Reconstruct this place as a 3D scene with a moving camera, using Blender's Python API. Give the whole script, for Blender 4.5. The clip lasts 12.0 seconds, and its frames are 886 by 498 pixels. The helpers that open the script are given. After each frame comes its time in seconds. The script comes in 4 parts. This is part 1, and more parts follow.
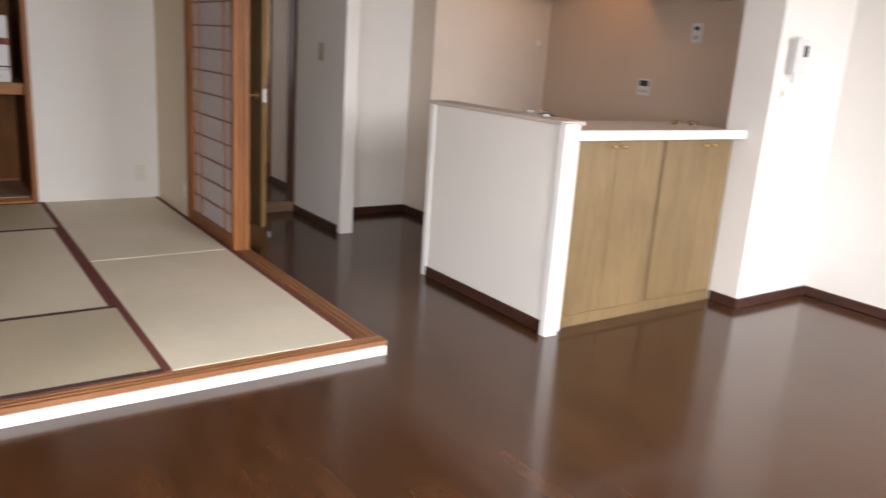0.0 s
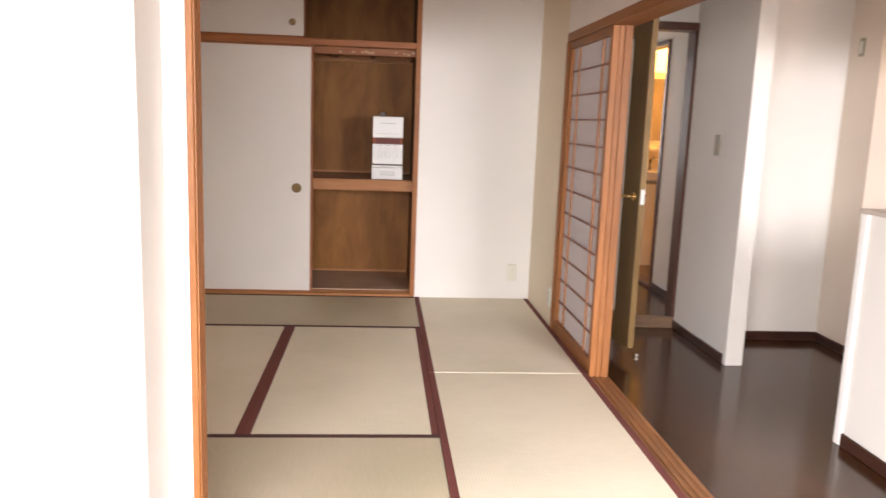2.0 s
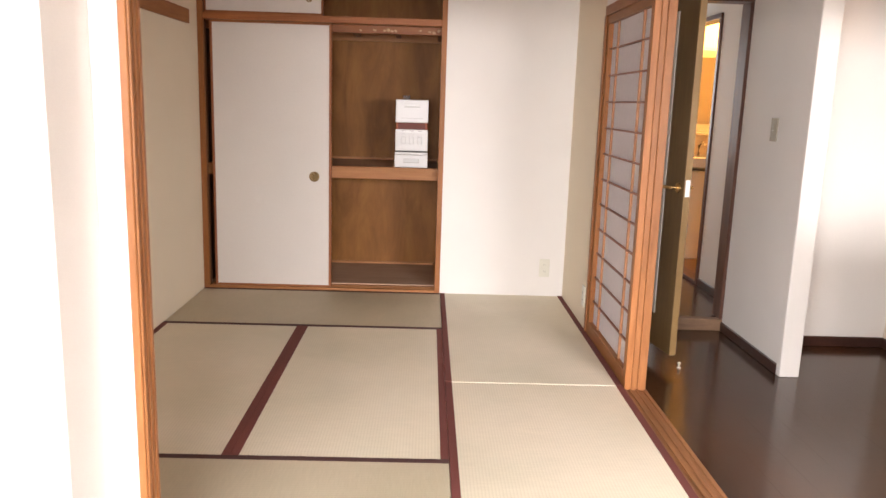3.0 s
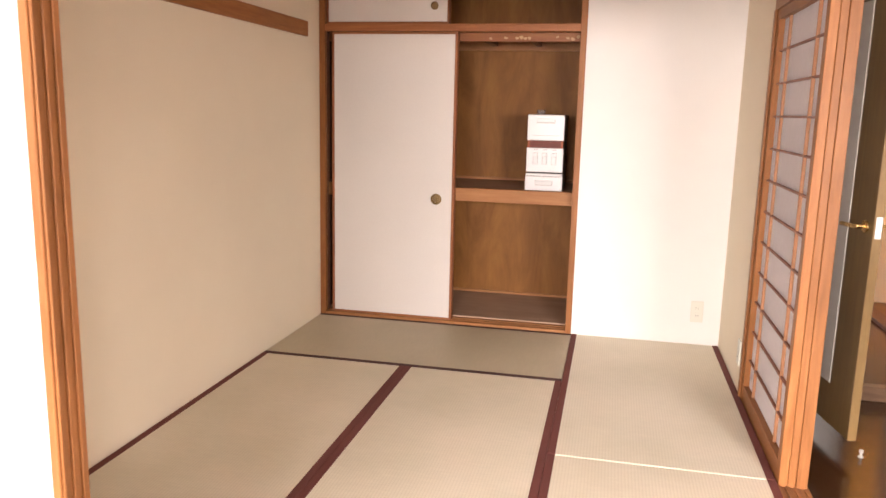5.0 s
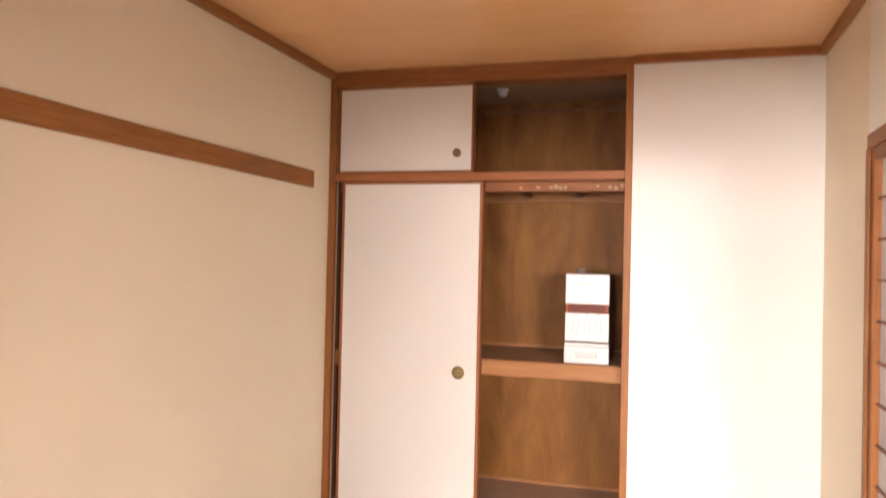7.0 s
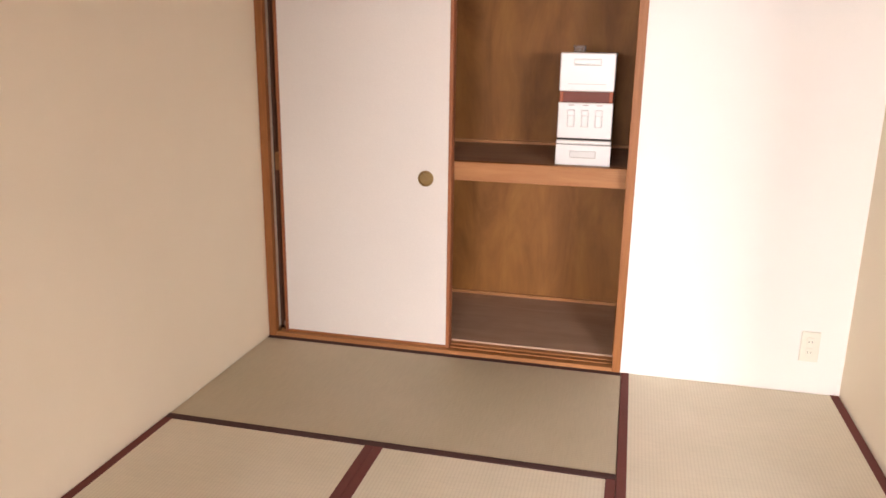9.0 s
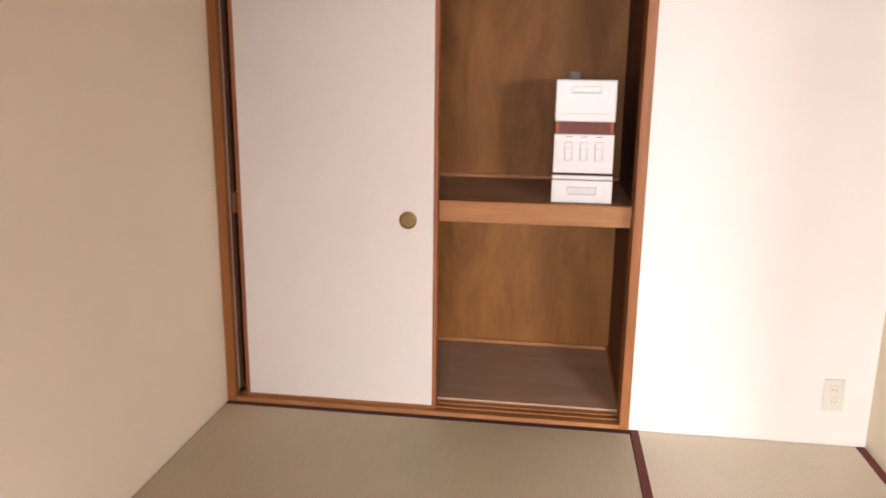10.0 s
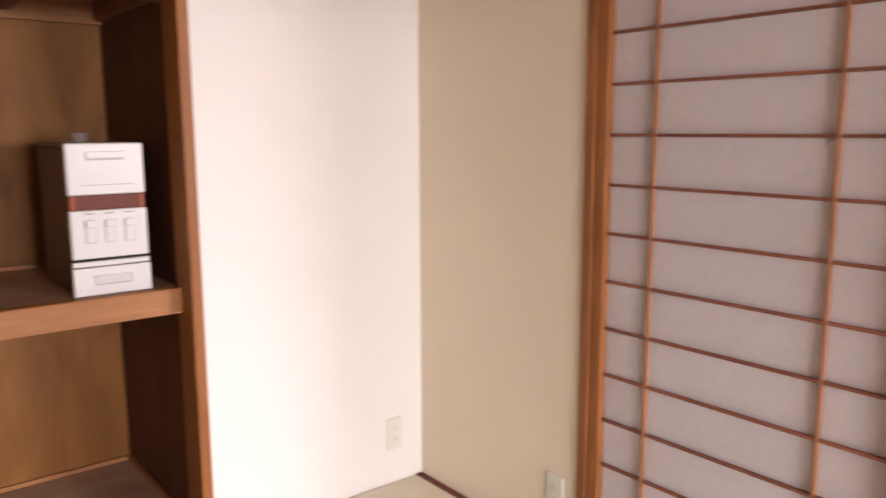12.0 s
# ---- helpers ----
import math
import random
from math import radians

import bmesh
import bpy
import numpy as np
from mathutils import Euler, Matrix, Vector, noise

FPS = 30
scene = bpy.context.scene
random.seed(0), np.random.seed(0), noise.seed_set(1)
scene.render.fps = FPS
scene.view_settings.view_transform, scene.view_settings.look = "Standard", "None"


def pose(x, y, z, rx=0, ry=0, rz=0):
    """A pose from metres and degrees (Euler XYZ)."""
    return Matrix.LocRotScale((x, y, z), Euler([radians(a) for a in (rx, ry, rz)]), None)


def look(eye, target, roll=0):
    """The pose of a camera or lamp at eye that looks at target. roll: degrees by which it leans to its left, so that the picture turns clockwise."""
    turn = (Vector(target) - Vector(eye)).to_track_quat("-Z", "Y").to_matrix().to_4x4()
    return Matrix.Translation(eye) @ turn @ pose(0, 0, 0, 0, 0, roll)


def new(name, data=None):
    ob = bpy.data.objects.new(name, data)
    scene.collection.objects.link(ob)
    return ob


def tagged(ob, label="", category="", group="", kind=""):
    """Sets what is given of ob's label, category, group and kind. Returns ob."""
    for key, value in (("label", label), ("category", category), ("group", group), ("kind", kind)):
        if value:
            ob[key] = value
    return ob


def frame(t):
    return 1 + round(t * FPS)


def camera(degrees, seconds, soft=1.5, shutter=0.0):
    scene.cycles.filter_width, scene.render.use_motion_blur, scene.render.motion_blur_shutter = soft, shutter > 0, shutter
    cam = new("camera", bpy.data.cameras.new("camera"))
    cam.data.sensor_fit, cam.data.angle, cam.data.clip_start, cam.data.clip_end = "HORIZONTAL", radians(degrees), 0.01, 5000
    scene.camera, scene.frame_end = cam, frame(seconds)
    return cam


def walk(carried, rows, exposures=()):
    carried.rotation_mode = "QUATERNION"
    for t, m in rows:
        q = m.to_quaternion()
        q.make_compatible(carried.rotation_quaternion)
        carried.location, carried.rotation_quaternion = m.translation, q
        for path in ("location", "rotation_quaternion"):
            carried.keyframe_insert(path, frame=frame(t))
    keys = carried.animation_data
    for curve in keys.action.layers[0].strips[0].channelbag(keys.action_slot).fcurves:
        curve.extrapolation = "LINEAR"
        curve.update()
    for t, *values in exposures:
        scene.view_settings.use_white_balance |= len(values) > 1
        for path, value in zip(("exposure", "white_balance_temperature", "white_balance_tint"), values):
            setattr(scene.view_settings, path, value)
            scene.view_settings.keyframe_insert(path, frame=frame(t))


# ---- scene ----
cam = camera(60.4, 12.0, shutter=0.3)
PATH = [
    (0, (0.9, -1.138, 1.327), (2.018, 0.442, 0.825), 3.9),
    (0.3, (0.979, -1.085, 1.342), (1.853, 0.648, 0.859), 3.7),
    (0.5, (1.024, -1.039, 1.348), (1.76, 0.762, 0.887), 3.8),
    (0.8, (1.069, -0.942, 1.346), (1.649, 0.915, 0.884), 3.3),
    (1, (1.1, -0.841, 1.353), (1.633, 1.035, 0.913), 3.0),
    (1.2, (1.112, -0.762, 1.356), (1.627, 1.13, 0.963), 2.8),
    (1.5, (1.173, -0.647, 1.351), (1.622, 1.267, 0.979), 2.6),
    (1.8, (1.262, -0.548, 1.351), (1.569, 1.399, 1.012), 2.5),
    (2, (1.346, -0.471, 1.352), (1.512, 1.494, 1.02), 2.1),
    (2.2, (1.396, -0.422, 1.355), (1.464, 1.546, 1.004), 1.9),
    (2.5, (1.46, -0.305, 1.351), (1.434, 1.657, 0.962), 1.7),
    (2.8, (1.48, -0.182, 1.36), (1.494, 1.78, 0.972), 1.5),
    (3, (1.501, -0.098, 1.357), (1.548, 1.865, 0.979), 1.8),
    (3.2, (1.522, -0.044, 1.358), (1.554, 1.917, 0.968), 1.9),
    (3.5, (1.599, 0.061, 1.342), (1.519, 2.02, 0.949), 2.2),
    (3.7, (1.654, 0.121, 1.341), (1.46, 2.072, 0.949), 2.2),
    (5.3, (1.824, 0.583, 1.386), (1.381, 2.505, 1.056), 1.3),
    (5.5, (1.851, 0.654, 1.387), (1.379, 2.581, 1.141), 1.3),
    (5.8, (1.9, 0.753, 1.391), (1.337, 2.669, 1.285), 0.7),
    (6, (1.915, 0.817, 1.396), (1.297, 2.718, 1.368), 0.8),
    (6.2, (1.906, 0.877, 1.401), (1.25, 2.766, 1.434), 0.7),
    (6.5, (1.858, 0.986, 1.411), (1.205, 2.873, 1.52), 1.2),
    (6.8, (1.801, 1.12, 1.416), (1.204, 3.025, 1.534), 1.4),
    (7, (1.795, 1.206, 1.418), (1.22, 3.122, 1.45), 1.3),
    (7.2, (1.805, 1.314, 1.417), (1.209, 3.22, 1.321), 0.8),
    (7.5, (1.821, 1.466, 1.415), (1.14, 3.336, 1.216), 0.7),
    (7.7, (1.813, 1.536, 1.415), (1.09, 3.381, 1.145), 0.6),
    (9.3, (1.497, 2.042, 1.379), (1.125, 3.936, 0.858), 1.1),
    (9.5, (1.445, 2.119, 1.378), (1.11, 4.028, 0.885), 1.2),
    (9.8, (1.35, 2.206, 1.387), (1.022, 4.122, 0.919), 1.2),
    (10, (1.276, 2.247, 1.39), (1.001, 4.175, 0.936), 0.7),
    (10.2, (1.197, 2.259, 1.396), (1.094, 4.215, 0.993), 0.0),
    (10.5, (1.075, 2.277, 1.405), (1.259, 4.236, 1.043), 0.1),
    (10.8, (0.989, 2.343, 1.4), (1.416, 4.259, 1.017), 0.7),
    (11, (0.945, 2.407, 1.394), (1.466, 4.303, 1.03), 0.6),
    (11.2, (0.916, 2.495, 1.392), (1.543, 4.36, 1.035), -0.9),
    (11.5, (0.86, 2.57, 1.399), (1.619, 4.393, 1.078), 0.3),
    (12, (0.737, 2.731, 1.401), (1.978, 4.269, 1.093), -0.2),
]
walk(cam, [(t, look(eye, target, roll)) for t, eye, target, roll in PATH],
     [(0.0, -0.42, 6330, 11), (0.5, 0.0, 6400, 11), (1.0, 0.30, 6380, 11), (1.5, 0.46, 6460, 12), (3.5, 0.78, 6680, 14), (5.5, 1.10, 7080, 19),
      (6.0, 1.18, 7100, 19), (6.5, 1.32, 7150, 19), (7.0, 1.30, 7120, 19), (7.5, 1.10, 7050, 19), (9.5, 1.03, 6800, 17), (10.5, 0.88, 6700, 18), (11.0, 0.93, 6680, 19), (12.0, 0.80, 6650, 20)])

# ---- light ----
SUN_EL, SUN_ROT = radians(58), radians(195)
world = bpy.data.worlds.new("sky")
scene.world = world
world.use_nodes = True
wn = world.node_tree.nodes
sky = wn.new("ShaderNodeTexSky")
sky.sky_type, sky.sun_disc, sky.sun_elevation, sky.sun_rotation = "NISHITA", False, SUN_EL, SUN_ROT
wn["Background"].inputs["Strength"].default_value = 0.12
world.node_tree.links.new(sky.outputs[0], wn["Background"].inputs["Color"])

sun = new("sun", bpy.data.lights.new("sun", "SUN"))
sun.data.energy, sun.data.angle, sun.data.color = 2.5, radians(0.6), (1, 0.95, 0.88)
sun.matrix_world = look((1.8, -7.0, 9.0), (2.3, -3.6, 0.0))


def area_lamp(name, m, sx, sy, watts, color, spread=180):
    d = bpy.data.lights.new(name, "AREA")
    d.shape, d.size, d.size_y, d.energy, d.color = "RECTANGLE", sx, sy, watts, color
    d.spread = radians(spread)
    ob = new(name, d)
    ob.matrix_world = m
    return ob


DAYLIGHT = (1.0, 0.985, 0.985)
# the sky shows over the balcony parapet, in the upper half of each window, and shines downwards
area_lamp("window_daylight", look((0.45, -2.5, 1.55), (0.45, 0, -0.3)), 2.7, 1.1, 180, DAYLIGHT, 130)
area_lamp("window_daylight", look((4.3, -2.5, 1.63), (4.3, 0, -0.5)), 1.5, 0.85, 155, DAYLIGHT, 115)
# lamp added at an unseen side window to brighten the peninsula front
area_lamp("added_side_daylight", look((-1.56, -0.8, 1.53), (0.9, -0.55, -0.3)), 2.0, 0.95, 88, DAYLIGHT, 105)
# lamp added at an unseen hall window to brighten the hall wall
area_lamp("added_hall_daylight", look((3.07, 7.18, 1.47), (3.07, 5, 1.3)), 0.62, 1.07, 7, (0.90, 0.96, 1.0))
bulb = new("washroom_bulb", bpy.data.lights.new("washroom_bulb", "POINT"))
bulb.data.energy, bulb.data.color, bulb.data.shadow_soft_size = 22, (1.0, 0.45, 0.10), 0.06
bulb.location = (4.2, 6.3, 2.1)
stove_bulb = new("kitchen_bulb", bpy.data.lights.new("kitchen_bulb", "POINT"))
stove_bulb.data.energy, stove_bulb.data.color, stove_bulb.data.shadow_soft_size = 6.5, (1.0, 0.5, 0.2), 0.05
stove_bulb.location = (5.0, 3.1, 2.12)


# ---- materials ----
def nodes_of(name):
    m = bpy.data.materials.new(name)
    m.use_nodes = True
    return m, m.node_tree.nodes, m.node_tree.links, m.node_tree.nodes["Principled BSDF"]


def mapped(n, l, scale, kind="Object"):
    tc, mp = n.new("ShaderNodeTexCoord"), n.new("ShaderNodeMapping")
    mp.inputs["Scale"].default_value = scale
    l.new(tc.outputs[kind], mp.inputs["Vector"])
    return mp.outputs[0]


def noise_at(n, l, vec, scale, detail=4, rough=0.55, distort=0.0):
    t = n.new("ShaderNodeTexNoise")
    t.inputs["Scale"].default_value, t.inputs["Detail"].default_value = scale, detail
    t.inputs["Roughness"].default_value, t.inputs["Distortion"].default_value = rough, distort
    l.new(vec, t.inputs["Vector"])
    return t.outputs["Fac"]


def ramp(n, l, fac, stops):
    r = n.new("ShaderNodeValToRGB")
    while len(r.color_ramp.elements) < len(stops):
        r.color_ramp.elements.new(0.5)
    for e, (p, c) in zip(r.color_ramp.elements, stops):
        e.position, e.color = p, (*c, 1)
    l.new(fac, r.inputs[0])
    return r.outputs[0]


def mixed(n, l, a, b, fac, mode="MIX"):
    m = n.new("ShaderNodeMix")
    m.data_type, m.blend_type = "RGBA", mode
    for value, socket in ((fac, m.inputs[0]), (a, m.inputs[6]), (b, m.inputs[7])):
        if isinstance(value, (int, float)):
            socket.default_value = value
        elif isinstance(value, tuple):
            socket.default_value = (*value, 1)
        else:
            l.new(value, socket)
    return m.outputs[2]


def bumped(n, l, bsdf, height, strength, dist):
    b = n.new("ShaderNodeBump")
    b.inputs["Strength"].default_value, b.inputs["Distance"].default_value = strength, dist
    l.new(height, b.inputs["Height"])
    l.new(b.outputs[0], bsdf.inputs["Normal"])
    return b


def scaled(c, k):
    return tuple(min(1.0, v * k) for v in c)


def paint(name, color, rough=0.6, grain=300, bump=0.15, spread=0.05, spec=0.4):
    """Painted, papered or moulded surface: broad tone drift, fine grain, light relief."""
    m, n, l, b = nodes_of(name)
    v = mapped(n, l, (1, 1, 1))
    broad = ramp(n, l, noise_at(n, l, v, 1.3, 3), ((0.3, scaled(color, 1 - spread)), (0.7, scaled(color, 1 + spread))))
    fine = noise_at(n, l, v, grain, 2)
    l.new(mixed(n, l, broad, ramp(n, l, fine, ((0.3, (0.93, 0.93, 0.93)), (0.7, (1, 1, 1)))), 0.7, "MULTIPLY"), b.inputs["Base Color"])
    b.inputs["Roughness"].default_value, b.inputs["Specular IOR Level"].default_value = rough, spec
    if bump:
        bumped(n, l, b, fine, bump, 0.002)
    return m


def wood(name, dark, light, axis="z", rough=0.4, stretch=14, scale=4.0, bump=0.1, vary=0.12, coat=0.0, blotch=0.25, fleck=0.35):
    """Wood with its grain along an axis; tone drifts from board to board."""
    m, n, l, b = nodes_of(name)
    s = [stretch] * 3
    s["xyz".index(axis)] = 1.0
    v = mapped(n, l, s)
    info = n.new("ShaderNodeObjectInfo")
    add = n.new("ShaderNodeVectorMath")
    add.operation = "MULTIPLY_ADD"
    add.inputs[1].default_value = (37, 91, 53)
    l.new(info.outputs["Random"], add.inputs[0])
    l.new(v, add.inputs[2])
    grain = noise_at(n, l, add.outputs[0], scale, 6, 0.6, 0.6)
    fine = noise_at(n, l, add.outputs[0], scale * 9, 3, 0.6)
    col = ramp(n, l, grain, ((0.3, dark), (0.7, light)))
    col = mixed(n, l, col, ramp(n, l, fine, ((0.35, (0.72, 0.7, 0.68)), (0.6, (1, 1, 1)))), fleck, "MULTIPLY")
    broad = noise_at(n, l, mapped(n, l, (1, 1, 1)), 2.2, 3)
    col = mixed(n, l, col, ramp(n, l, broad, ((0.35, (0.7, 0.68, 0.66)), (0.65, (1.0, 1.0, 1.0)))), blotch * 2, "MULTIPLY")
    hsv = n.new("ShaderNodeHueSaturation")
    ma = n.new("ShaderNodeMath")
    ma.operation, ma.inputs[1].default_value, ma.inputs[2].default_value = "MULTIPLY_ADD", 2 * vary, 1 - vary
    l.new(info.outputs["Random"], ma.inputs[0])
    l.new(ma.outputs[0], hsv.inputs["Value"])
    l.new(col, hsv.inputs["Color"])
    l.new(hsv.outputs[0], b.inputs["Base Color"])
    rr = n.new("ShaderNodeMapRange")
    rr.inputs["To Min"].default_value, rr.inputs["To Max"].default_value = rough * 0.85, rough * 1.2
    l.new(fine, rr.inputs["Value"])
    l.new(rr.outputs[0], b.inputs["Roughness"])
    b.inputs["Coat Weight"].default_value, b.inputs["Coat Roughness"].default_value = coat, 0.15
    if bump:
        bumped(n, l, b, fine, bump, 0.002)
    return m


def metal(name, color, rough=0.3):
    m, n, l, b = nodes_of(name)
    b.inputs["Base Color"].default_value, b.inputs["Metallic"].default_value = (*color, 1), 1.0
    l.new(ramp(n, l, noise_at(n, l, mapped(n, l, (1, 1, 1)), 60, 3), ((0.3, (rough * 0.8,) * 3), (0.7, (rough * 1.3,) * 3))), b.inputs["Roughness"])
    return m


def rush(name, across, tone):
    """Woven rush: fine ribs along the border, rushes across it, patches of sun fading."""
    m, n, l, b = nodes_of(name)
    i = "xy".index(across)
    s_rush, s_rib = [18, 18, 18], [1, 1, 1]
    s_rush[i] = 1.2
    v = mapped(n, l, (1, 1, 1))
    rushes = noise_at(n, l, mapped(n, l, tuple(s_rush)), 14, 4, 0.6)
    broad = noise_at(n, l, v, 1.6, 4)
    col = ramp(n, l, rushes, ((0.3, scaled(tone, 0.94)), (0.7, scaled(tone, 1.04))))
    col = mixed(n, l, col, ramp(n, l, broad, ((0.35, (0.86, 0.88, 0.84)), (0.65, (1, 1, 1)))), 0.8, "MULTIPLY")
    # ribs: crests 12 mm apart, running along the border
    wave = n.new("ShaderNodeTexWave")
    wave.wave_type, wave.bands_direction, wave.wave_profile = "BANDS", across.upper(), "SIN"
    wave.inputs["Scale"].default_value, wave.inputs["Distortion"].default_value = 26.0, 0.5
    l.new(v, wave.inputs["Vector"])
    col = mixed(n, l, col, ramp(n, l, wave.outputs["Fac"], ((0.0, (0.82, 0.8, 0.77)), (0.55, (1, 1, 1)))), 0.4, "MULTIPLY")
    l.new(col, b.inputs["Base Color"])
    b.inputs["Roughness"].default_value, b.inputs["Specular IOR Level"].default_value = 0.55, 0.45
    b1 = n.new("ShaderNodeBump")
    b1.inputs["Strength"].default_value, b1.inputs["Distance"].default_value = 0.3, 0.001
    l.new(wave.outputs["Fac"], b1.inputs["Height"])
    b2 = bumped(n, l, b, rushes, 0.3, 0.001)
    l.new(b1.outputs[0], b2.inputs["Normal"])
    return m


def glass(name, color, rough=0.02, alpha=1.0):
    m, n, l, b = nodes_of(name)
    b.inputs["Base Color"].default_value = (*color, 1)
    b.inputs["Transmission Weight"].default_value, b.inputs["Roughness"].default_value = alpha, rough
    return m


def shoji_paper(name):
    m, n, l, b = nodes_of(name)
    v = mapped(n, l, (1, 1, 1))
    col = ramp(n, l, noise_at(n, l, v, 40, 4), ((0.3, (0.88, 0.84, 0.85)), (0.7, (0.92, 0.88, 0.89))))
    l.new(col, b.inputs["Base Color"])
    b.inputs["Roughness"].default_value = 0.9
    tr, mix, out = n.new("ShaderNodeBsdfTranslucent"), n.new("ShaderNodeMixShader"), n["Material Output"]
    l.new(col, tr.inputs[0])
    mix.inputs[0].default_value = 0.5
    l.new(b.outputs[0], mix.inputs[1])
    l.new(tr.outputs[0], mix.inputs[2])
    l.new(mix.outputs[0], out.inputs[0])
    return m


def glow(name, color, strength):
    m, n, l, b = nodes_of(name)
    b.inputs["Emission Color"].default_value, b.inputs["Emission Strength"].default_value = (*color, 1), strength
    return m


WALL = paint("ivory_wallpaper", (0.795, 0.762, 0.718), 0.75, 420, 0.25, 0.03)
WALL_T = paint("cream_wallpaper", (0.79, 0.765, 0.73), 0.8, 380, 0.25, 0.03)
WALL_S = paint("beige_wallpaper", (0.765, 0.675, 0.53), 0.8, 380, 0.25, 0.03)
# kitchen wall in two tones: shade painted into the side, light into the back
WALL_K = paint("kitchen_wall_shaded", (0.57, 0.45, 0.35), 0.42, 300, 0.08, 0.04)
WALL_KB = paint("kitchen_wall_lit", (0.73, 0.64, 0.55), 0.42, 300, 0.08, 0.04)
CEIL = paint("white_ceiling_paper", (0.8, 0.77, 0.73), 0.85, 300, 0.2, 0.03)
TRIM = paint("white_enamel", (0.84, 0.83, 0.81), 0.3, 200, 0.03, 0.02)
PLASTIC = paint("white_plastic", (0.68, 0.67, 0.66), 0.3, 500, 0.02, 0.02)
PLATE = paint("ivory_plastic", (0.70, 0.69, 0.60), 0.35, 500, 0.02, 0.02)
PALEGREY = paint("pale_grey_plastic", (0.54, 0.53, 0.52), 0.4, 300, 0.02, 0.03)
TAUPE = paint("taupe_plastic", (0.34, 0.30, 0.225), 0.4, 400, 0.02, 0.04)
# opaque paint: light reflected and scattered by the glass is in its pale tone
FROST_DOOR = paint("pale_painted_door_glass", (0.52, 0.5, 0.44), 0.28, 200, 0.05, 0.04)
GREY = paint("grey_plastic", (0.42, 0.41, 0.38), 0.4, 300, 0.03, 0.05)
DARKGLASS = paint("dark_display", (0.03, 0.04, 0.04), 0.12, 100, 0.0, 0.05)
SLOT = paint("dark_recess", (0.025, 0.02, 0.018), 0.8, 100, 0.0, 0.1)
# one rush in two tones: the sheen of each weave direction is painted in
TATAMI_Y = rush("bright_sheen_rush", "x", (0.76, 0.695, 0.565))
TATAMI_X = rush("dim_sheen_rush", "y", (0.54, 0.475, 0.355))
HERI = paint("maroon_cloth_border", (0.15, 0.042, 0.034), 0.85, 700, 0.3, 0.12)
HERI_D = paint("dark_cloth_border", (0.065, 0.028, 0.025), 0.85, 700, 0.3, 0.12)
POST_Z = wood("cedar_upright", (0.25, 0.092, 0.027), (0.355, 0.142, 0.048), "z", 0.45, 16, 3.5)
POST_X = wood("cedar_rail_across", (0.25, 0.092, 0.027), (0.355, 0.142, 0.048), "x", 0.45, 16, 3.5)
POST_Y = wood("cedar_rail_along", (0.25, 0.092, 0.027), (0.355, 0.142, 0.048), "y", 0.45, 16, 3.5)
RED_X = wood("red_stained_rail", (0.26, 0.09, 0.032), (0.38, 0.15, 0.058), "x", 0.45, 16, 3.5)
RED_Y = wood("red_stained_picture_rail", (0.29, 0.108, 0.032), (0.40, 0.165, 0.055), "y", 0.5, 16, 3.5)
RED_Z = wood("red_stained_stile", (0.24, 0.08, 0.035), (0.38, 0.14, 0.06), "z", 0.45, 16, 3.5)
LATTICE_Z = wood("lattice_upright", (0.36, 0.155, 0.068), (0.49, 0.225, 0.11), "z", 0.5, 14, 4)
LATTICE_Y = wood("lattice_bar", (0.20, 0.065, 0.035), (0.32, 0.11, 0.06), "y", 0.5, 14, 4)
SILL_WOOD_X = wood("sill_wood_across", (0.21, 0.088, 0.034), (0.35, 0.158, 0.066), "x", 0.4, 18, 3.2)
SILL_WOOD_Y = wood("sill_wood_along", (0.21, 0.088, 0.034), (0.35, 0.158, 0.066), "y", 0.4, 18, 3.2)
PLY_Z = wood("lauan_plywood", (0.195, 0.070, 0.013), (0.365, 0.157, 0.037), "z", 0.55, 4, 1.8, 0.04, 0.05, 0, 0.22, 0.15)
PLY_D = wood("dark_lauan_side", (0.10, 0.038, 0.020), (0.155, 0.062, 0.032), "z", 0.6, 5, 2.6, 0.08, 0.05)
PLY_X = wood("plywood_board", (0.42, 0.285, 0.20), (0.52, 0.365, 0.26), "x", 0.6, 5, 2.4, 0.05, 0.05, 0, 0.22, 0.15)
BEAM_X = wood("closet_shelf_rail", (0.36, 0.152, 0.056), (0.47, 0.22, 0.088), "x", 0.5, 12, 3, 0.06, 0.05, 0, 0.25, 0.2)
BEAM_Y = wood("closet_joist", (0.20, 0.09, 0.05), (0.30, 0.15, 0.08), "y", 0.6, 12, 3)
CEIL_WOOD = wood("ceiling_board", (0.80, 0.455, 0.22), (0.85, 0.505, 0.26), "x", 0.3, 10, 3.0, 0.005, 0.03, 0, 0.10, 0.10)
FLOOR_W = wood("dark_oak_flooring", (0.045, 0.0177, 0.0068), (0.070, 0.0278, 0.0108), "y", 0.16, 7, 2.2, 0.01, 0.11, 0.0, 0.32, 0.10)
HALL_W = wood("dark_hall_flooring", (0.06, 0.024, 0.012), (0.11, 0.045, 0.022), "y", 0.22, 10, 2.4, 0.05, 0.1, 0.25)
BASE_W = wood("dark_baseboard", (0.042, 0.017, 0.012), (0.075, 0.030, 0.020), "x", 0.35, 6, 3, 0.05, 0.05)
BASE_Y = wood("dark_baseboard_along", (0.042, 0.017, 0.012), (0.075, 0.030, 0.020), "y", 0.35, 6, 3, 0.05, 0.05)
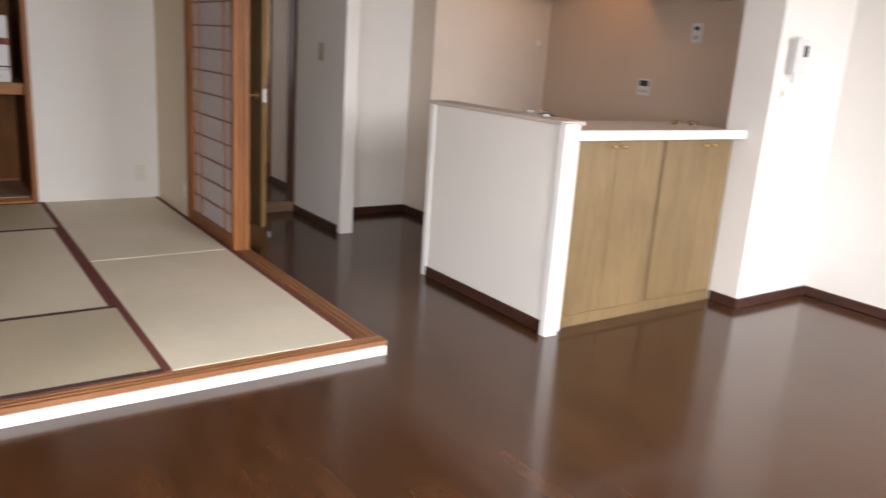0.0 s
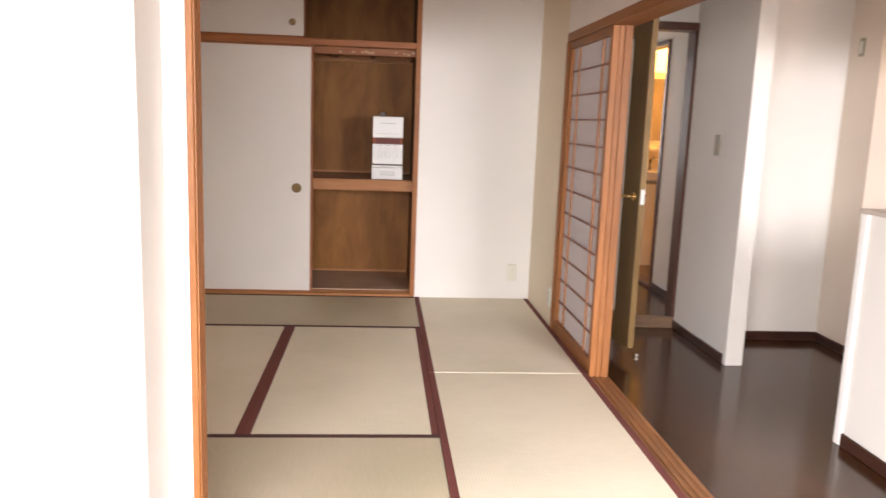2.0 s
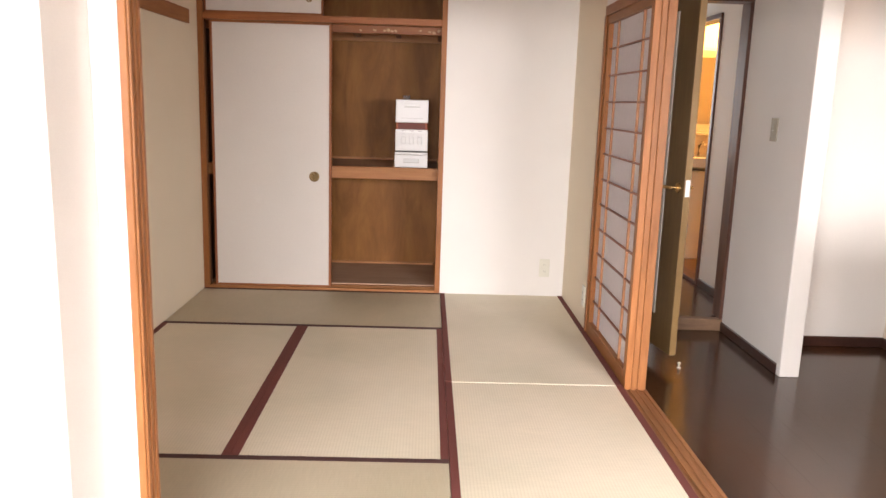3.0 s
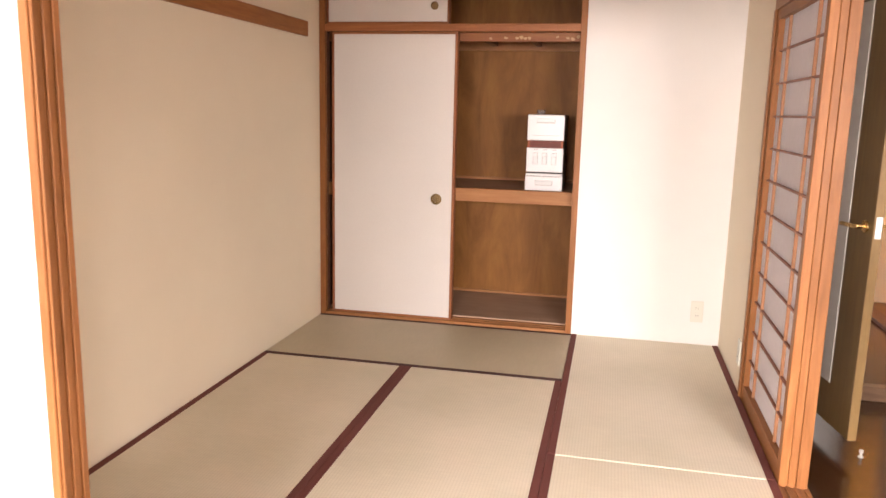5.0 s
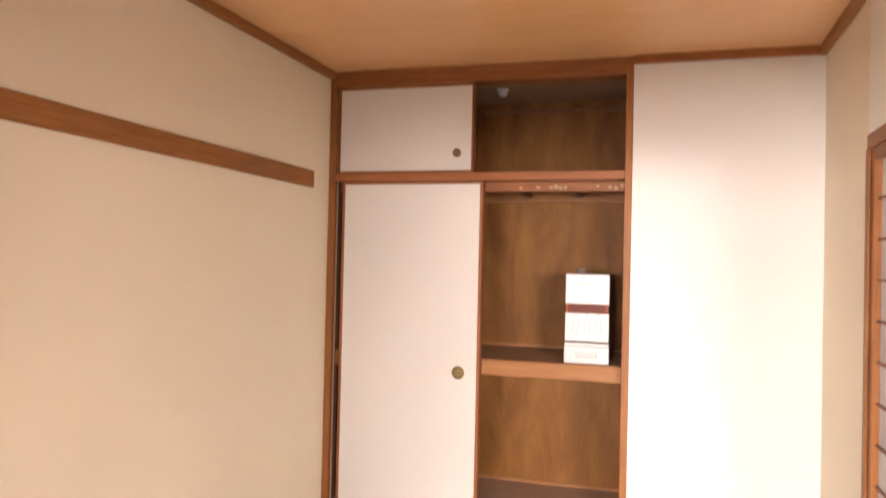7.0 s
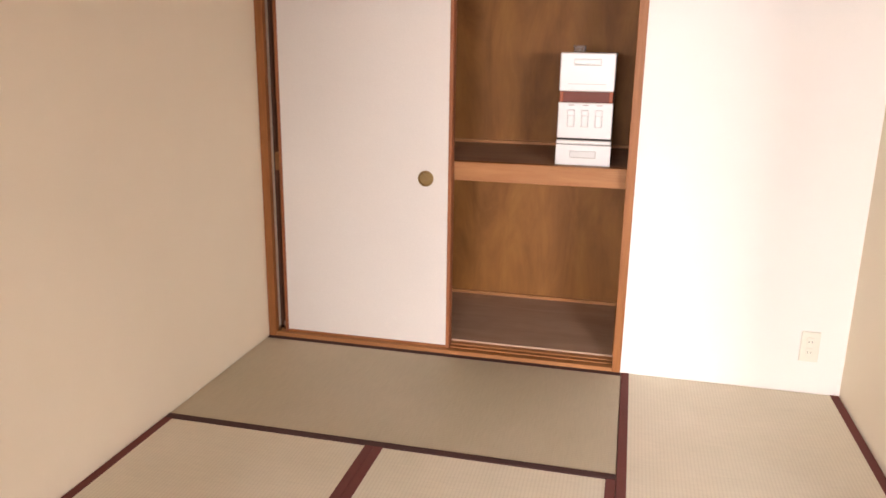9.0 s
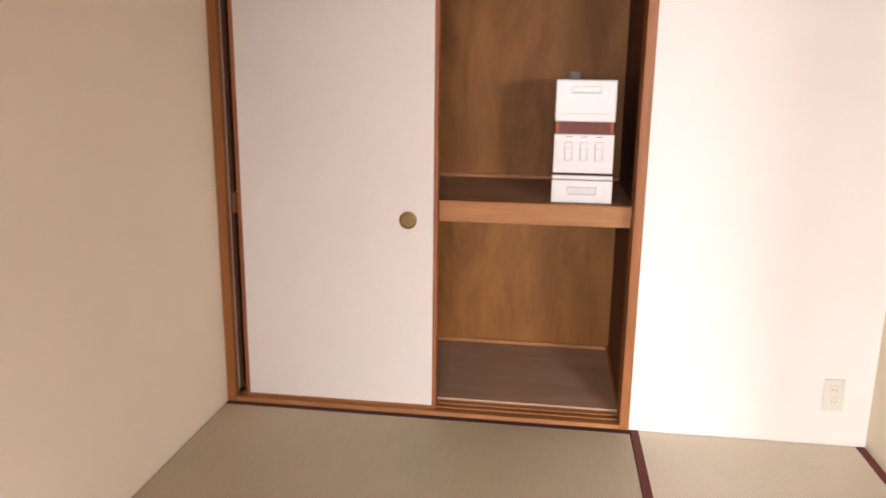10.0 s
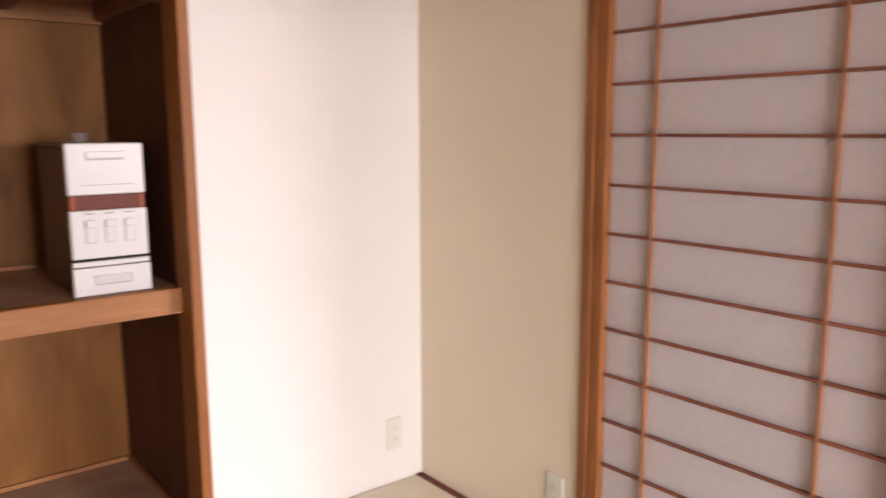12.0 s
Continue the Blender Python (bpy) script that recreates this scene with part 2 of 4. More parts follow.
JAMB = wood("dark_door_frame", (0.075, 0.03, 0.02), (0.13, 0.055, 0.035), "z", 0.35, 8, 3)
STEP_W = wood("threshold_wood", (0.16, 0.09, 0.05), (0.25, 0.15, 0.09), "x", 0.4, 8, 3)
DOOR_W = wood("olive_brown_door", (0.115, 0.068, 0.024), (0.165, 0.102, 0.038), "z", 0.38, 12, 2.6, 0.05, 0.05)
DOOR_EDGE = wood("light_door_edge", (0.20, 0.122, 0.046), (0.26, 0.162, 0.064), "z", 0.4, 12, 3)
CAB = wood("pale_oak_cabinet", (0.175, 0.115, 0.050), (0.235, 0.160, 0.076), "z", 0.42, 9, 3.0, 0.03, 0.03)
# darkened cabinet oak: shade of the recess between the cabinets put into colour
CAB_D = wood("cabinet_shadow_strip", (0.13, 0.085, 0.04), (0.18, 0.12, 0.06), "z", 0.45, 9, 3.0)
HOOD = wood("dark_walnut_cupboard", (0.032, 0.015, 0.009), (0.055, 0.026, 0.016), "x", 0.4, 6, 3)
for dull in (PLY_Z, PLY_D, PLY_X, BEAM_X, BEAM_Y, POST_X, POST_Y, POST_Z, RED_X, RED_Y, RED_Z):
    dull.node_tree.nodes["Principled BSDF"].inputs["Specular IOR Level"].default_value = 0.25
FLAKE = paint("bare_pale_wood", (0.52, 0.34, 0.19), 0.7, 200, 0.1, 0.08)
CAPM = paint("beige_counter_cap", (0.55, 0.47, 0.41), 0.4, 150, 0.05, 0.05)
FUSUMA = paint("fusuma_paper", (0.705, 0.667, 0.63), 0.85, 260, 0.3, 0.025)
PULL = metal("antique_brass", (0.30, 0.205, 0.095), 0.6)
BRASS = metal("brass", (0.75, 0.52, 0.22), 0.25)
STEEL = metal("chrome", (0.72, 0.72, 0.72), 0.18)
AMBER = paint("amber_acrylic", (0.33, 0.07, 0.02), 0.35, 100, 0.0, 0.1, 0.2)
BROWNWIN = paint("dark_amber_acrylic", (0.15, 0.036, 0.022), 0.4, 100, 0.0, 0.1, 0.15)
CLEAR = glass("clear_acrylic", (0.85, 0.85, 0.88), 0.05, 0.9)
FROST = glass("frosted_glass", (0.82, 0.84, 0.86), 0.45, 0.75)
PANE = glass("window_glass", (1, 1, 1), 0.0)
PAPER = shoji_paper("shoji_paper")
BROWNPL = paint("brown_plastic_body", (0.16, 0.095, 0.07), 0.4, 300, 0.03, 0.05)
CREAM = paint("cream_plastic", (0.82, 0.76, 0.62), 0.35, 300, 0.02, 0.03)
WARMWALL = paint("washroom_wall", (0.75, 0.66, 0.5), 0.7, 300, 0.15, 0.03)
LAMP = glow("lit_washroom_lamp", (1.0, 0.58, 0.14), 2.2)
CERAMIC = paint("white_ceramic", (0.82, 0.78, 0.7), 0.15, 100, 0.0, 0.02)
BALC = paint("balcony_concrete", (0.45, 0.44, 0.42), 0.9, 120, 0.3, 0.08)


# ---- mesh helpers ----
def boxes(*dims, bevel=0.0, seg=1):
    """One bmesh of boxes (x0, x1, y0, y1, z0, z1), edges eased by bevel."""
    bm = bmesh.new()
    for x0, x1, y0, y1, z0, z1 in dims:
        m = Matrix.Translation(((x0 + x1) / 2, (y0 + y1) / 2, (z0 + z1) / 2)) @ Matrix.Diagonal((x1 - x0, y1 - y0, z1 - z0, 1))
        bmesh.ops.create_cube(bm, size=1, matrix=m)
    if bevel:
        bmesh.ops.bevel(bm, geom=list(bm.edges), offset=bevel, segments=seg, profile=0.5, affect="EDGES", clamp_overlap=True)
    return bm


def lathe(profile, center, axis="z", steps=24):
    """A turned solid: profile of (radius, height) about an axis through center."""
    bm = bmesh.new()
    rings = []
    for r, h in profile:
        ring = []
        for k in range(steps):
            a = 2 * math.pi * k / steps
            u, v = r * math.cos(a), r * math.sin(a)
            p = {"z": (u, v, h), "y": (u, h, -v), "x": (h, u, v)}[axis]
            ring.append(bm.verts.new(Vector(center) + Vector(p)))
        rings.append(ring)
    for a, b in zip(rings, rings[1:]):
        for k in range(steps):
            bm.faces.new((a[k], a[(k + 1) % steps], b[(k + 1) % steps], b[k]))
    bm.faces.new(rings[0][::-1])
    bm.faces.new(rings[-1])
    bmesh.ops.recalc_face_normals(bm, faces=list(bm.faces))
    return bm


def tube(points, radius, sides=10):
    """A round bar bent through the points."""
    bm = bmesh.new()
    pts = [Vector(p) for p in points]
    rings = []
    for i, p in enumerate(pts):
        d = (pts[min(i + 1, len(pts) - 1)] - pts[max(i - 1, 0)]).normalized()
        q = d.to_track_quat("Z", "Y")
        rings.append([bm.verts.new(p + q @ Vector((radius * math.cos(2 * math.pi * k / sides), radius * math.sin(2 * math.pi * k / sides), 0))) for k in range(sides)])
    for a, b in zip(rings, rings[1:]):
        for k in range(sides):
            bm.faces.new((a[k], a[(k + 1) % sides], b[(k + 1) % sides], b[k]))
    bm.faces.new(rings[0][::-1])
    bm.faces.new(rings[-1])
    bmesh.ops.recalc_face_normals(bm, faces=list(bm.faces))
    return bm


def mesh_of(name, bm, material, smooth=False):
    me = bpy.data.meshes.new(name)
    bm.to_mesh(me)
    bm.free()
    me.materials.append(material)
    if smooth:
        for p in me.polygons:
            p.use_smooth = True
        me.set_sharp_from_angle(angle=radians(40))
    return me


def part(name, bm, material, parent, label="", smooth=False):
    ob = new(name, mesh_of(name, bm, material, smooth))
    ob.parent = parent
    ob.matrix_parent_inverse = Matrix.Translation(-Vector(parent["base"])) if "base" in parent else Matrix()
    return tagged(ob, label)


def thing(name, base, label, category, group="", kind=""):
    ob = new(name)
    ob.location = base
    ob["base"] = base
    ob.empty_display_size = 0.1
    return tagged(ob, label, category, group, kind)


def structure(name, bm, material, label, category="wall"):
    return tagged(new(name, mesh_of(name, bm, material)), label, category, "", "structure")


# ---- setting: walls, ceilings ----
T = 0.065    # tatami level
SILL = 0.057  # top of the grooved sills
H = 2.45     # living room ceiling
HT = 2.435   # tatami room ceiling
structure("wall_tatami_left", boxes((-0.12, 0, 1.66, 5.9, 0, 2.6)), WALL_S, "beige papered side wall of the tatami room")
structure("wall_front_left", boxes((-1.62, 0.775, 1.38, 1.66, 0, 2.6), (0.775, 0.838, 1.585, 1.66, 0, 2.6), bevel=0.003), WALL, "ivory papered wall beside the tatami opening")
structure("wall_over_front_opening", boxes((0.845, 2.58, 1.588, 1.655, 1.895, 2.6)), WALL, "ivory papered wall over the wide opening")
structure("wall_over_side_opening", boxes((2.456, 2.572, 1.655, 4.2, 1.897, 2.6)), WALL, "ivory papered wall over the paper screens")
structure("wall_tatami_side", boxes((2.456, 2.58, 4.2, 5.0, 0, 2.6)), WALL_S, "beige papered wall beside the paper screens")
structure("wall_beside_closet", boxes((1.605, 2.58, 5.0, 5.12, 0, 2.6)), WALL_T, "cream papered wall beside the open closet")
structure("wall_hall_door", boxes((2.58, 2.64, 4.5, 4.6, 0, 2.6), (2.64, 3.4, 4.5, 4.6, 2.03, 2.6)), WALL, "ivory papered wall over the hall door")
structure("wall_stub", boxes((3.375, 3.47, 3.70, 4.6, 0, 2.6)), WALL, "ivory papered stub wall with the light switch")
structure("wall_recess", boxes((3.47, 4.265, 4.22, 4.35, 0, 2.6)), WALL, "ivory papered wall of the fridge recess")
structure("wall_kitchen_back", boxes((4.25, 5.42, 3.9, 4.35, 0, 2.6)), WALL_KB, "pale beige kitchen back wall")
structure("wall_right", boxes((5.42, 5.54, -2.72, 4.35, 0, 2.6)), WALL, "ivory papered long side wall")
# thin sheet added over the long wall to carry the shaded tone
structure("wall_kitchen_side", boxes((5.408, 5.42, 1.56, 3.9, 0, 2.45)), WALL_K, "kitchen side wall, dim warm shade painted in")
structure("wall_wing", boxes((4.728, 5.42, 1.31, 1.56, 0, 2.6), bevel=0.004), WALL, "ivory papered wing wall at the counter end")
structure("wall_left", boxes((-1.74, -1.62, -2.72, -1.85, 0, 2.6), (-1.74, -1.62, 0.25, 1.66, 0, 2.6), (-1.74, -1.62, -1.85, 0.25, 0, 0.95), (-1.74, -1.62, -1.85, 0.25, 2.05, 2.6)), WALL, "ivory papered living room side wall")
structure("wall_window", boxes((-1.62, -0.95, -2.72, -2.6, 0, 2.6), (1.85, 3.5, -2.72, -2.6, 0, 2.6), (5.1, 5.42, -2.72, -2.6, 0, 2.6), (-0.95, 1.85, -2.72, -2.6, 2.05, 2.6), (-0.95, 1.85, -2.72, -2.6, -0.12, 0.02), (3.5, 5.1, -2.72, -2.6, 2.05, 2.6), (3.5, 5.1, -2.72, -2.6, -0.12, 0.02)), WALL, "ivory papered wall round the balcony window")
structure("ceiling", boxes((-1.62, 5.42, -2.6, 1.535, H, 2.6), (2.572, 5.42, 1.535, 4.5, H, 2.6)), CEIL, "white papered living room ceiling", "ceiling")
structure("ceiling_tatami", boxes((0, 2.456, 1.66, 2.4855, HT, 2.58), (0, 2.456, 2.4885, 3.3885, HT, 2.58), (0, 2.456, 3.3915, 4.2885, HT, 2.58), (0, 2.456, 4.2915, 5.0, HT, 2.58), bevel=0.002), CEIL_WOOD, "brown wood-grain boarded tatami room ceiling", "ceiling")
structure("wall_hanging", boxes((3.40, 3.50, 2.09, 2.60, 1.767, H), (3.50, 5.408, 2.09, 2.19, 1.767, H), bevel=0.003), WALL, "white hanging wall over the kitchen counter")

# hall and washroom
structure("wall_hall_left", boxes((2.48, 2.58, 5.12, 7.2, 0, 2.6), (2.58, 2.64, 4.6, 5.12, 0, 2.6)), WALL, "pale hall wall")
structure("wall_hall_right", boxes((3.55, 3.63, 4.6, 5.43, 0, 2.6), (3.55, 3.63, 5.43, 6.3, 2.03, 2.6), (3.55, 3.63, 6.3, 7.2, 0, 2.6)), WALL, "pale hall wall with the washroom doorway")
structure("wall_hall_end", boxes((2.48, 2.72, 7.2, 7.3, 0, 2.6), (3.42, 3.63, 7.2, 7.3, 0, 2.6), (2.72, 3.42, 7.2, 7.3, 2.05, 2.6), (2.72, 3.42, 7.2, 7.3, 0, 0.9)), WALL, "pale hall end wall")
structure("ceiling_hall", boxes((2.58, 3.55, 4.6, 7.2, 2.4, 2.6)), CEIL, "white hall ceiling", "ceiling")
structure("floor_hall", boxes((2.58, 3.63, 4.53, 7.2, -0.1, 0.07)), HALL_W, "dark brown glossy hall floorboards", "floor")
structure("wall_washroom", boxes((3.63, 5.1, 6.9, 7.0, 0, 2.6), (5.0, 5.1, 5.0, 6.9, 0, 2.6), (3.63, 5.0, 4.9, 5.0, 0, 2.6)), WARMWALL, "washroom wall in warm lamp light")
structure("ceiling_washroom", boxes((3.63, 5.0, 5.0, 6.9, 2.3, 2.5)), CEIL, "white washroom ceiling", "ceiling")
structure("floor_washroom", boxes((3.63, 5.0, 5.0, 6.9, -0.1, 0.07)), STEP_W, "light brown washroom floor", "floor")
structure("threshold", boxes((2.64, 3.375, 4.47, 4.53, 0, 0.075), bevel=0.004), STEP_W, "brown wooden step up to the hall", "threshold")
structure("floor", boxes((-1.62, 5.42, -2.6, 4.5, -0.12, -0.004)), FLOOR_W, "dark brown glossy wooden floor", "floor")
floor_ob = bpy.data.objects["floor"]
structure("floor_tatami_base", boxes((0, 2.456, 1.66, 5.0, -0.004, 0.01)), PLY_X, "plywood under the tatami mats", "floor")

# door frame of the hall, washroom frame
hall_frame = tagged(thing("door_frame", (3.0, 4.5, 0), "dark brown wooden door frame of the hall", "door frame"), kind="structure")
part("jamb", boxes((3.355, 3.405, 4.475, 4.60, 0.075, 1.985), bevel=0.003), JAMB, hall_frame)
part("jamb", boxes((2.635, 2.675, 4.475, 4.60, 0.075, 1.985), bevel=0.003), JAMB, hall_frame)
part("head", boxes((2.635, 3.405, 4.472, 4.60, 1.985, 2.035), bevel=0.003), JAMB, hall_frame)
wash_frame = tagged(thing("washroom_door_frame", (3.5, 5.5, 0.07), "dark brown frame of the washroom doorway", "door frame"), kind="structure")
part("jamb", boxes((3.535, 3.64, 5.41, 5.45, 0.07, 2.0), bevel=0.003), JAMB, wash_frame)
part("jamb", boxes((3.535, 3.64, 6.28, 6.32, 0.07, 2.0), bevel=0.003), JAMB, wash_frame)
part("head", boxes((3.532, 3.64, 5.41, 6.32, 2.0, 2.035), bevel=0.003), JAMB, wash_frame)
part("sill", boxes((3.535, 3.64, 5.45, 6.28, 0.07, 0.095), bevel=0.003), JAMB, wash_frame)

# baseboards
BB = 0.06


def baseboard(name, dims, material):
    return structure(name, boxes(dims, bevel=0.004), material, "dark brown wooden baseboard", "baseboard")


baseboard("baseboard_front_left", (-1.62, 0.775, 1.368, 1.38, 0, BB), BASE_W)
baseboard("baseboard_front_return", (0.775, 0.785, 1.368, 1.573, 0, BB), BASE_Y)
baseboard("baseboard_front_nib", (0.775, 0.813, 1.574, 1.585, 0, BB), BASE_W)
baseboard("baseboard_stub", (3.363, 3.375, 3.70, 4.47, 0, BB), BASE_Y)
baseboard("baseboard_recess", (3.47, 4.25, 4.208, 4.22, 0, BB), BASE_W)
baseboard("baseboard_recess_side", (4.238, 4.25, 3.888, 4.208, 0, BB), BASE_Y)
baseboard("baseboard_kitchen", (4.25, 5.408, 3.888, 3.9, 0, BB), BASE_W)
baseboard("baseboard_peninsula", (3.388, 3.40, 1.475, 2.555, 0, BB), BASE_Y)
baseboard("baseboard_wing", (4.716, 5.408, 1.298, 1.31, 0, BB), BASE_W)
baseboard("baseboard_wing_end", (4.716, 4.728, 1.31, 1.49, 0, BB), BASE_Y)
baseboard("baseboard_right", (5.408, 5.42, -2.6, 1.30, 0, BB), BASE_Y)
baseboard("baseboard_hall", (3.538, 3.55, 4.60, 5.41, 0.07, 0.13), BASE_Y)

# peninsula half wall with white posts and a beige cap
pen = thing("peninsula_wall", (3.45, 2.0, 0), "low ivory papered wall with white corner posts", "half wall", "", "structure")
part("wall_panel", boxes((3.40, 3.50, 1.475, 2.555, 0, 1.03)), WALL, pen)
part("corner_post", boxes((3.360, 3.440, 1.430, 1.475, 0, 1.042), bevel=0.005, seg=2), TRIM, pen, "white painted corner post")
part("end_post", boxes((3.385, 3.51, 2.555, 2.598, 0, 1.03), bevel=0.005, seg=2), TRIM, pen, "white painted end post")
part("cap", boxes((3.375, 3.53, 1.475, 2.60, 1.03, 1.05), bevel=0.004, seg=2), CAPM, pen, "beige cap board")
stub_post = structure("stub_post", boxes((3.37, 3.475, 3.655, 3.70, 0, H), bevel=0.004), WALL, "white painted edge of the stub wall", "trim")

# breakfast counter and its base cabinets
counter = thing("counter_top", (4.1, 1.6, 0.965), "white-edged beige counter over the oak cabinets", "counter")
part("slab", boxes((3.442, 4.726, 1.436, 1.95, 0.970, 1.005), bevel=0.003), CAPM, counter)
part("nosing", boxes((3.442, 4.726, 1.418, 1.436, 0.965, 1.013), bevel=0.004, seg=2), TRIM, counter, "white edge strip")


def base_cabinet(x0, x1, mid):
    c = thing("base_cabinet", ((x0 + x1) / 2, 1.6, 0), "pale oak base cabinet with small brass knobs", "cabinet", "cabinets under the counter")
    part("body", boxes((x0, x1, 1.512, 1.80, 0.0, 0.965)), CAB, c)
    part("plinth", boxes((x0, x1, 1.497, 1.512, 0.0, 0.062), bevel=0.002), CAB, c)
    for a, b, k in ((x0 + 0.002, mid - 0.0012, mid - 0.030), (mid + 0.0012, x1 - 0.002, mid + 0.030)):
        d = part("door", boxes((a, b, 1.494, 1.512, 0.066, 0.955), bevel=0.002), CAB, c)
        part("knob", boxes((k - 0.019, k + 0.019, 1.470, 1.482, 0.918, 0.931), (k - 0.006, k + 0.006, 1.480, 1.495, 0.920, 0.929), bevel=0.004, seg=2), BRASS, d, "small brass bar knob")
    return c


base_cabinet(3.444, 4.118, 3.789)
base_cabinet(4.150, 4.715, 4.497)
filler = thing("cabinet_filler", (4.134, 1.6, 0), "recessed strip between the two oak cabinets, shade painted in", "cabinet filler")
part("strip", boxes((4.118, 4.150, 1.503, 1.80, 0.062, 0.963)), CAB_D, filler)
part("plinth", boxes((4.118, 4.150, 1.4975, 1.80, 0.0, 0.062)), CAB, filler)

# sink unit behind the peninsula with its mixer tap
sink = thing("sink_unit", (3.85, 2.2, 0), "steel topped kitchen sink unit", "sink unit")
part("carcass", boxes((3.50, 4.10, 1.80, 2.56, 0, 0.83)), CAB, sink)
part("top", boxes((3.50, 4.12, 1.80, 2.58, 0.83, 0.855), bevel=0.004), STEEL, sink)
part("backsplash", boxes((3.502, 3.53, 1.80, 2.58, 0.855, 0.90), bevel=0.004), STEEL, sink)
tap = thing("mixer_tap", (3.66, 2.05, 0.855), "chrome mixer tap with a white spout end", "tap")
part("body", lathe([(0.026, 0), (0.026, 0.02), (0.02, 0.03), (0.02, 0.14), (0.024, 0.15), (0.02, 0.182)], (3.66, 2.05, 0.855), "z", 18), STEEL, tap, "", True)
part("lever", boxes((3.635, 3.685, 2.03, 2.07, 1.036, 1.052), bevel=0.006, seg=3), GREY, tap, "grey lever handle")
part("spout", tube([(3.66, 2.05, 1.0), (3.72, 2.05, 1.035), (3.80, 2.06, 1.04), (3.87, 2.07, 1.015)], 0.011), STEEL, tap, "", True)
knob = thing("white_stopper", (3.52, 1.70, 1.05), "small white plastic stopper on the cap board", "stopper")
part("disc", lathe([(0.014, 0), (0.017, 0.003), (0.017, 0.009), (0.013, 0.012)], (3.475, 1.70, 1.05), "z", 18), PALEGREY, knob, "", True)


def gas_cock(x, y):
    g = thing("gas_tap", (x, y, 1.005), "small bronze gas tap on the counter", "gas tap", "gas taps on the counter")
    part("base", lathe([(0.02, 0), (0.02, 0.008), (0.012, 0.012), (0.012, 0.018)], (x, y, 1.005), "z", 16), PULL, g, "", True)
    part("handle", boxes((x - 0.03, x + 0.03, y - 0.008, y + 0.008, 1.022, 1.032), bevel=0.004, seg=2), PULL, g)
    return g


gas_cock(4.64, 1.72)
gas_cock(4.54, 1.76)

# dark cupboards hanging in the kitchen
for x0, x1, y0, y1, z0 in ((5.02, 5.405, 3.61, 3.897, 1.893), (5.21, 5.405, 2.30, 2.86, 1.802)):
    hc = thing("hanging_cupboard", ((x0 + x1) / 2, (y0 + y1) / 2, z0), "dark brown cupboard hung from the kitchen ceiling", "cupboard", "hanging cupboards")
    part("body", boxes((x0, x1, y0 + 0.02, y1, z0, H), bevel=0.002), HOOD, hc)
    part("door", boxes((x0 + 0.003, x1 - 0.003, y0, y0 + 0.018, z0 + 0.002, H - 0.03), bevel=0.003), HOOD, hc)


klamp = thing("kitchen_lamp", (5.0, 3.1, H), "lit warm lamp hung from the kitchen ceiling", "lamp")
part("base", lathe([(0.05, 0.0), (0.05, -0.02), (0.03, -0.03), (0.02, -0.06)], (5.0, 3.1, H), "z", 20), PLASTIC, klamp, "", True)
part("shade", lathe([(0.02, -0.055), (0.05, -0.075), (0.06, -0.11), (0.05, -0.15), (0.02, -0.17)], (5.0, 3.1, H), "z", 20), LAMP, klamp, "glowing shade", True)


# ---- wall fittings ----
def wall_plate(name, c, normal, w, h, label, category, inner=(), plate=PLATE):
    """A plate on a wall at c; inner: pieces (du, dz, w, h, depth, material, name)."""
    p = thing(name, c, label, category)
    def piece(du, dz, pw, ph, d0, d1):
        if normal == "-y":
            return (c[0] + du - pw / 2, c[0] + du + pw / 2, c[1] - d1, c[1] - d0, c[2] + dz - ph / 2, c[2] + dz + ph / 2)
        return (c[0] - d1, c[0] - d0, c[1] + du - pw / 2, c[1] + du + pw / 2, c[2] + dz - ph / 2, c[2] + dz + ph / 2)
    part("plate", boxes(piece(0, 0, w, h, 0, 0.008), bevel=0.003, seg=2), plate, p)
    for du, dz, pw, ph, depth, mat, nm in inner:
        part(nm, boxes(piece(du, dz, pw, ph, 0.004, 0.008 + depth), bevel=0.001), mat, p)
    return p


SOCKETS = [(0, s * 0.022, 0.026, 0.034, 0.0015, PLATE, "socket") for s in (-1, 1)] + [(d, s * 0.022, 0.0022, 0.010, 0.0022, SLOT, "slot") for s in (-1, 1) for d in (-0.006, 0.006)]
wall_plate("wall_socket", (2.322, 5.0, 0.262), "-y", 0.07, 0.125, "ivory double socket on the cream wall", "socket", SOCKETS)
wall_plate("wall_socket", (2.456, 4.29, 0.25), "-x", 0.07, 0.125, "ivory double socket beside the paper screens", "socket", SOCKETS)
wall_plate("light_switch", (3.375, 4.035, 1.267), "-x", 0.075, 0.125, "taupe light switch plate on the stub wall", "light switch", [(0, 0, 0.03, 0.07, 0.003, TAUPE, "rocker"), (0, -0.004, 0.007, 0.007, 0.004, TRIM, "indicator")], TAUPE)
wall_plate("water_heater_remote", (5.408, 2.79, 1.167), "-x", 0.115, 0.12, "white remote panel with a dark display", "remote panel", [(0, 0.028, 0.085, 0.042, 0.002, DARKGLASS, "display"), (-0.022, -0.03, 0.03, 0.018, 0.002, GREY, "button"), (0.022, -0.03, 0.03, 0.018, 0.002, GREY, "button")], PLASTIC)
wall_plate("kitchen_switch", (5.408, 2.382, 1.563), "-x", 0.085, 0.13, "white switch plate with dark buttons", "switch", [(0, 0.03, 0.04, 0.025, 0.003, DARKGLASS, "button"), (0, -0.03, 0.04, 0.025, 0.003, GREY, "button")], PLASTIC)
